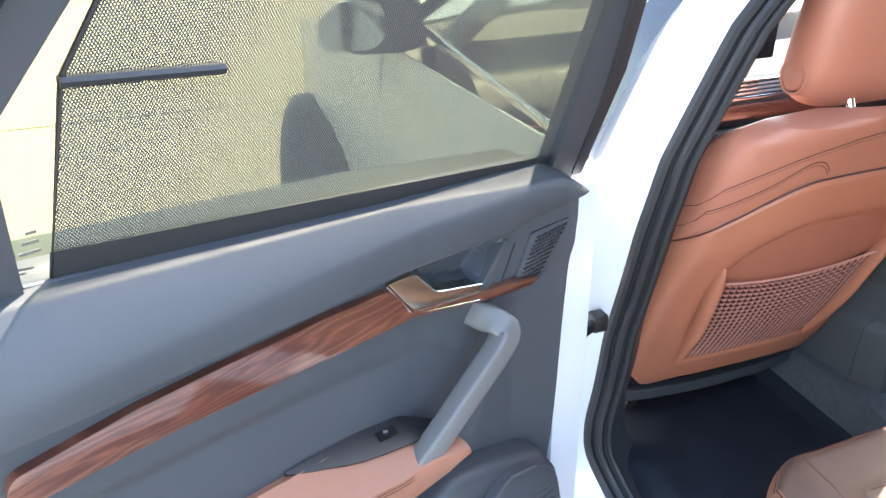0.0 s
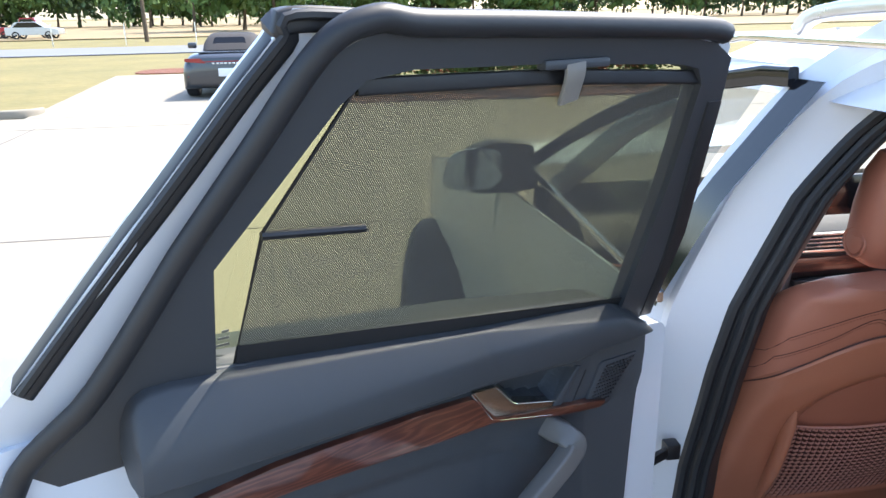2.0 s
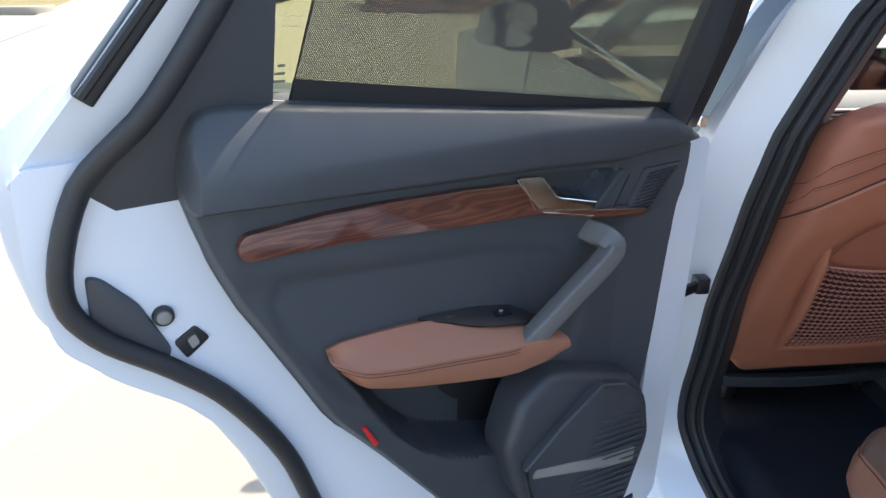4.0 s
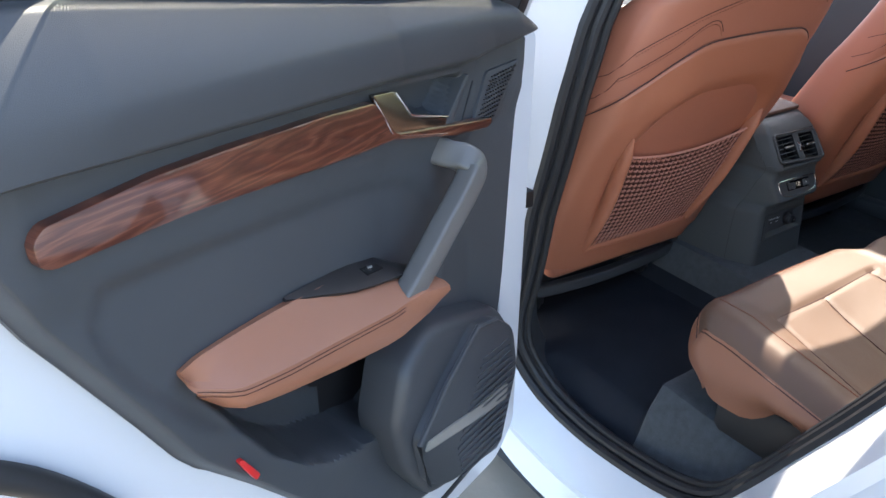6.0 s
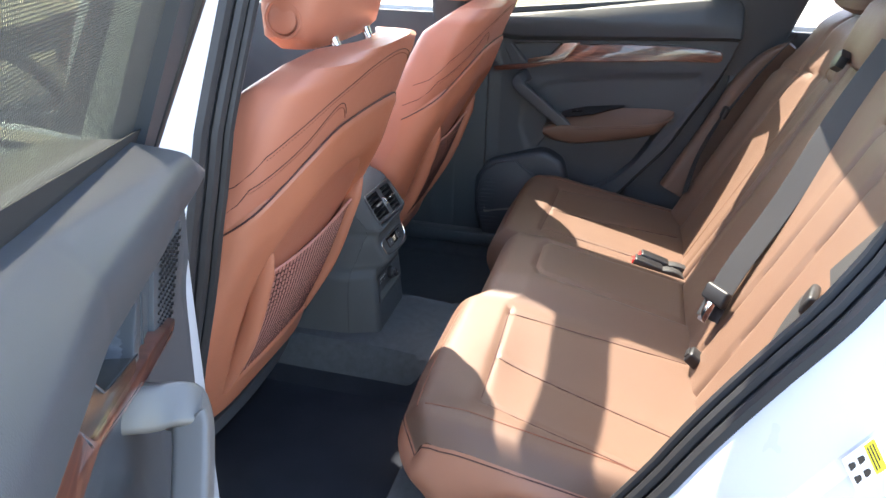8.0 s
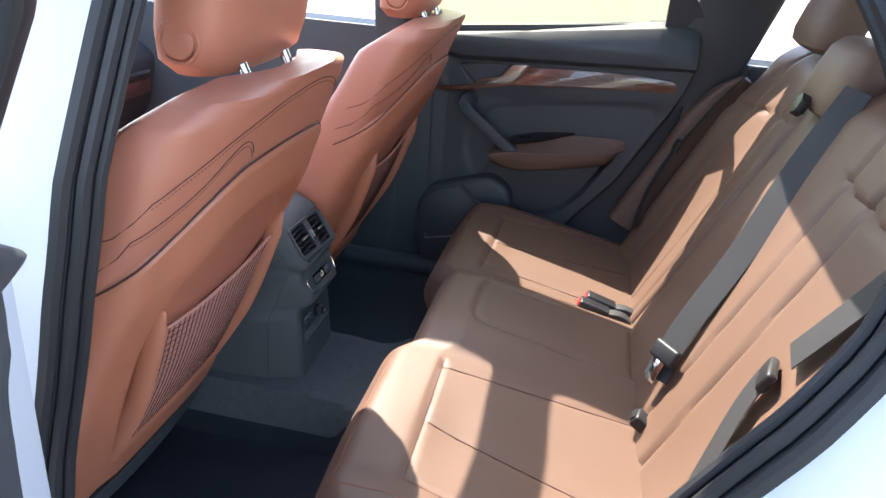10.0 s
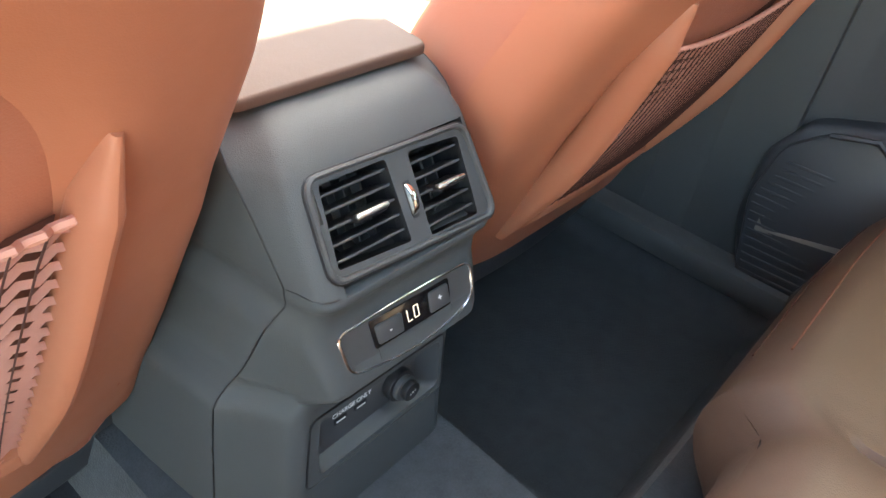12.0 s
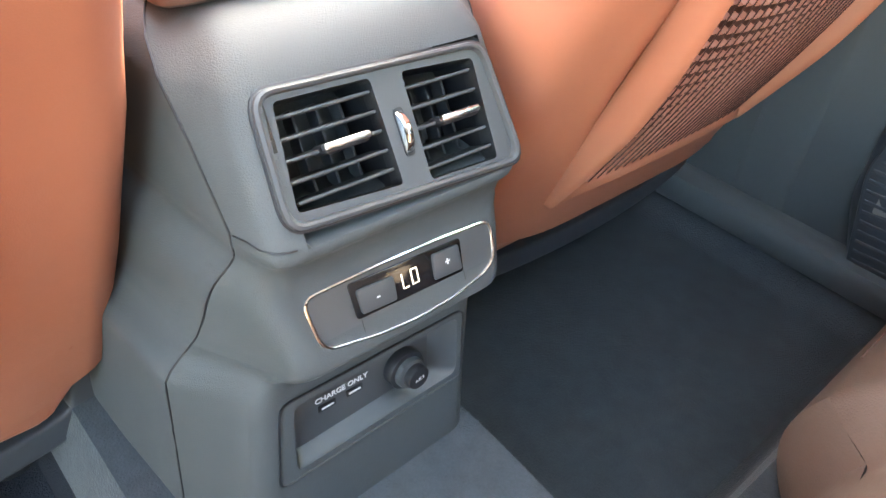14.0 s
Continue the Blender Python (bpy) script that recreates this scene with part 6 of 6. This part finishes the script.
part("panel_seam", sweep([fst(-.041, .5915, .0008), fst(-.0405, .582, .0008)], circle(.0004, 4)), BLACK, con)
part("panel_seam", sweep([fst(.043, .5905, .0008), fst(.0435, .583, .0008)], circle(.0004, 4)), BLACK, con)


def lettering(body_text, size, at, mat, parent, rot=(90, 0, 0), name="lettering"):
    cu = bpy.data.curves.new("text", "FONT")
    cu.body, cu.size, cu.align_x, cu.align_y, cu.extrude = body_text, size, "CENTER", "CENTER", .0001
    cu.offset = size * .018
    tmp = bpy.data.objects.new("text", cu)
    me = bpy.data.meshes.new_from_object(tmp)
    bpy.data.objects.remove(tmp)
    bm = bmesh.new()
    bm.from_mesh(me)
    bpy.data.meshes.remove(me)
    bm.transform(pose(*at, *rot))
    return part(name, bm, mat, parent, smooth=False)


WHITE_PRINT = surface("white_print", (.7, .7, .7), .5, 0, bump=0)
LED = glow("display_white", (1, .93, .85), .10)
# seven-segment characters L and O
for pts in ([(-.0085, .6055), (-.0085, .5965), (-.0040, .5965)], [(-.0010, .6055), (-.0010, .5965), (.0038, .5965), (.0038, .6055), (-.0010, .6055)]):
    part("digit", sweep([fst(a + .0015, b, .0018) for a, b in pts], box2(.0008, .0004), up=tuple(NC)), LED, dp)
TC = 90 - math.degrees(math.atan(.45))
lettering("-", .009, fst(-.0275, .6005, .0036), WHITE_PRINT, dp, (TC, 0, 0))
lettering("+", .008, fst(.0295, .6005, .0036), WHITE_PRINT, dp, (TC, 0, 0))

# charging sockets in a recess
mouth = rounded([(-.0835, .5265), (.0595, .5265), (.0600, .4715), (-.0860, .4675)], .007, 4)
floor_l = rounded([(-.0790, .5215), (.0400, .5225), (.0400, .4790), (-.0800, .4745)], .005, 4)
lip = rounded([(-.0925, .5325), (.0650, .5315), (.0655, .4655), (-.1000, .4600)], .008, 4)
part("socket_gap", sweep([fsk(a, b, .0006) for a, b in lip], circle(.0009, 5), up=tuple(NL), closed=True), BLACK, con)
part("socket_frame", plate(lip, [mouth], fsk, -.006, .0007), CONSOLE, con)
part("socket_recess", loft([[fsk(a + (c - a) * k, b + (d - b) * k, w) for (a, b), (c, d) in zip(mouth, floor_l)] for k, w in ((0, .0007), (.06, -.0008), (.5, -.006), (.94, -.0105), (1.0, -.0115))], False), CONSOLE_SMOOTH, con)
part("socket_plate", prism(floor_l, fsk, -.014, -.0112), CONSOLE_SMOOTH, con)
for x in (-.0515, -.0285):
    us = part("usb_port", prism(rounded([(x - .007, .5020), (x + .007, .5020), (x + .007, .4965), (x - .007, .4965)], .0006, 2), fsk, -.0125, -.0104), BLACK, con)
    part("port_slot", prism([(x - .0060, .5012), (x + .0060, .5012), (x + .0060, .4973), (x - .0060, .4973)], fsk, -.011, -.0102), BLACK, us)
    part("port_tongue", prism([(x - .0050, .4998), (x + .0050, .4998), (x + .0050, .4984), (x - .0050, .4984)], fsk, -.011, -.0098), WHITE_PRINT, us)
TL = 90 - math.degrees(math.atan(.1))
lettering("CHARGE ONLY", .0064, fsk(-.0395, .5085, -.0095), WHITE_PRINT, con, (TL, 0, 0))
sk = part("power_socket", disc(.0162, .010, fsk(.0135, .4985, -.0065), NL, 36, .002), BLACK, con, "black twelve volt socket")
part("socket_ring", disc(.0125, .010, fsk(.0135, .4985, -.0015), NL, 32, .002), CONSOLE_SMOOTH, sk)
part("socket_cap", disc(.0098, .008, fsk(.0150, .4980, .006), NL, 32, .0022), BLACK, sk, "round socket cap")
lettering("12V", .0058, fsk(.0150, .4980, .0102), WHITE_PRINT, sk, (TL, 165, 0))
# armrest lid
lidp = rounded([(-.098, .083), (.096, .086), (.100, .60), (-.100, .60)], .012, 4)
part("armrest_lid", prism(lidp, lambda a, b, w: Vector((a, b, .7585 + w + .075 * max(0, b - .083))), 0, .008, .0035, 3), LEATHER_LID, con, "brown leather armrest lid")
part("lid_gap", prism([(a * .97, b + .004) for a, b in lidp], lambda a, b, w: Vector((a, b, .7555 + w + .075 * max(0, b - .083))), 0, .0045), BLACK, con)

for ob in con.children_recursive:
    ob.data.transform(Matrix.Translation((0, .004, .0245)))


# ---------------------------------------------------------------- far door, dashboard
fdoor = part("rear_door", prism([(.02, .5), (.3, .45), (.6, .8), (.7, .95), (.7, 1.06), (.02, 1.04)], shut_door, -.098, -.09), BLACK, body, "closed far rear door with grey trim")
door_trim(fdoor, shut_door, True)
part("door_shell", prism([(-.07, .30), (.88, .30), (.88, 1.10), (-.07, 1.10)], shut_door, -.06, -.05), TRIM_HARD, fdoor)
fs = tilted(shut_door, 0)
part("window_frame", plate(SEAL[:], [WINDOW], fs, -.03, .0), TRIM_HARD, fdoor)
part("sill_trim", sweep([shut_door(u, v + .012, -.03) for u, v in ((.69, 1.193), (.43, 1.165), (.03, 1.125))], box2(.03, .02, .004), up=(1, 0, 0)), TRIM_HARD, fdoor)
part("shade_bar", sweep([shut_door(u, v + .022, -.035) for u, v in ((.66, 1.193), (.43, 1.165), (.06, 1.125))], box2(.012, .01, .002), up=(1, 0, 0)), GREY_SILVER, fdoor)
fg = part("window_glass", prism([(.72, 1.16), (.72, 1.36), (.60, 1.52), (.1, 1.54), (.03, 1.52), (0, 1.08)], tilted(shut_door, -.035), -.004, 0), GLASS, fdoor)
fg.visible_shadow = False

dash = thing("dashboard", (0, 1.0, .6), "dark dashboard with vents, screen and wood trim", "dashboard")
part("dash_top", prism(rounded([(.86, .78), (.83, .92), (.95, 1.0), (1.28, 1.03), (1.28, .6), (.95, .6)], .03, 3), lambda a, b, w: Vector((w, a, b)), -.76, .76), TRIM_HARD, dash)
dbm = rbox((1.4, .02, .05), .006, (0, .842, .83))
flat_uv(dbm, lambda co: (co.x, co.z))
part("wood_trim", dbm, WOOD, dash)
part("chrome_line", rbox((1.4, .012, .012), .003, (0, .836, .875)), CHROME, dash)
for k in range(4):
    part("vent_slat", rbox((.42, .02, .006), .002, (.12, .84, .89 + k * .013)), SATIN, dash)
part("screen", rbox((.22, .02, .13), .008, (.08, .86, 1.05)), GLOSS_BLACK, dash)
part("climate_panel", rbox((.26, .03, .04), .006, (.05, .83, .765)), BLACK, dash)
for k in range(5):
    part("control_knob", disc(.012, .02, (-.05 + k * .05, .81, .765), (0, -1, 0), 16, .002), SATIN, dash)
stw = thing("steering_wheel", (-.40, .72, .85), "black leather steering wheel behind the windscreen", "steering wheel")
sm = Matrix.Translation((-.40, .68, .93)) @ Matrix.Rotation(radians(65), 4, "X")
part("rim", sweep([sm @ Vector((.185 * math.cos(a), .18 * math.sin(a), 0)) for a in np.linspace(0, 2 * math.pi, 41)[:-1]], circle(.016, 8), up=(0, -1, .4), closed=True), BLACK, stw)
part("hub", rbox((.17, .12, .05), .02, (0, 0, 0), None, 3), BLACK, stw).data.transform(sm)
for a in (0, 2.4, .75):
    part("spoke", sweep([sm @ Vector((0, 0, -.01)), sm @ Vector((.18 * math.cos(a), -.17 * math.sin(a) if a else 0, 0))], box2(.035, .02, .006), up=(0, -1, .4)), SATIN, stw)
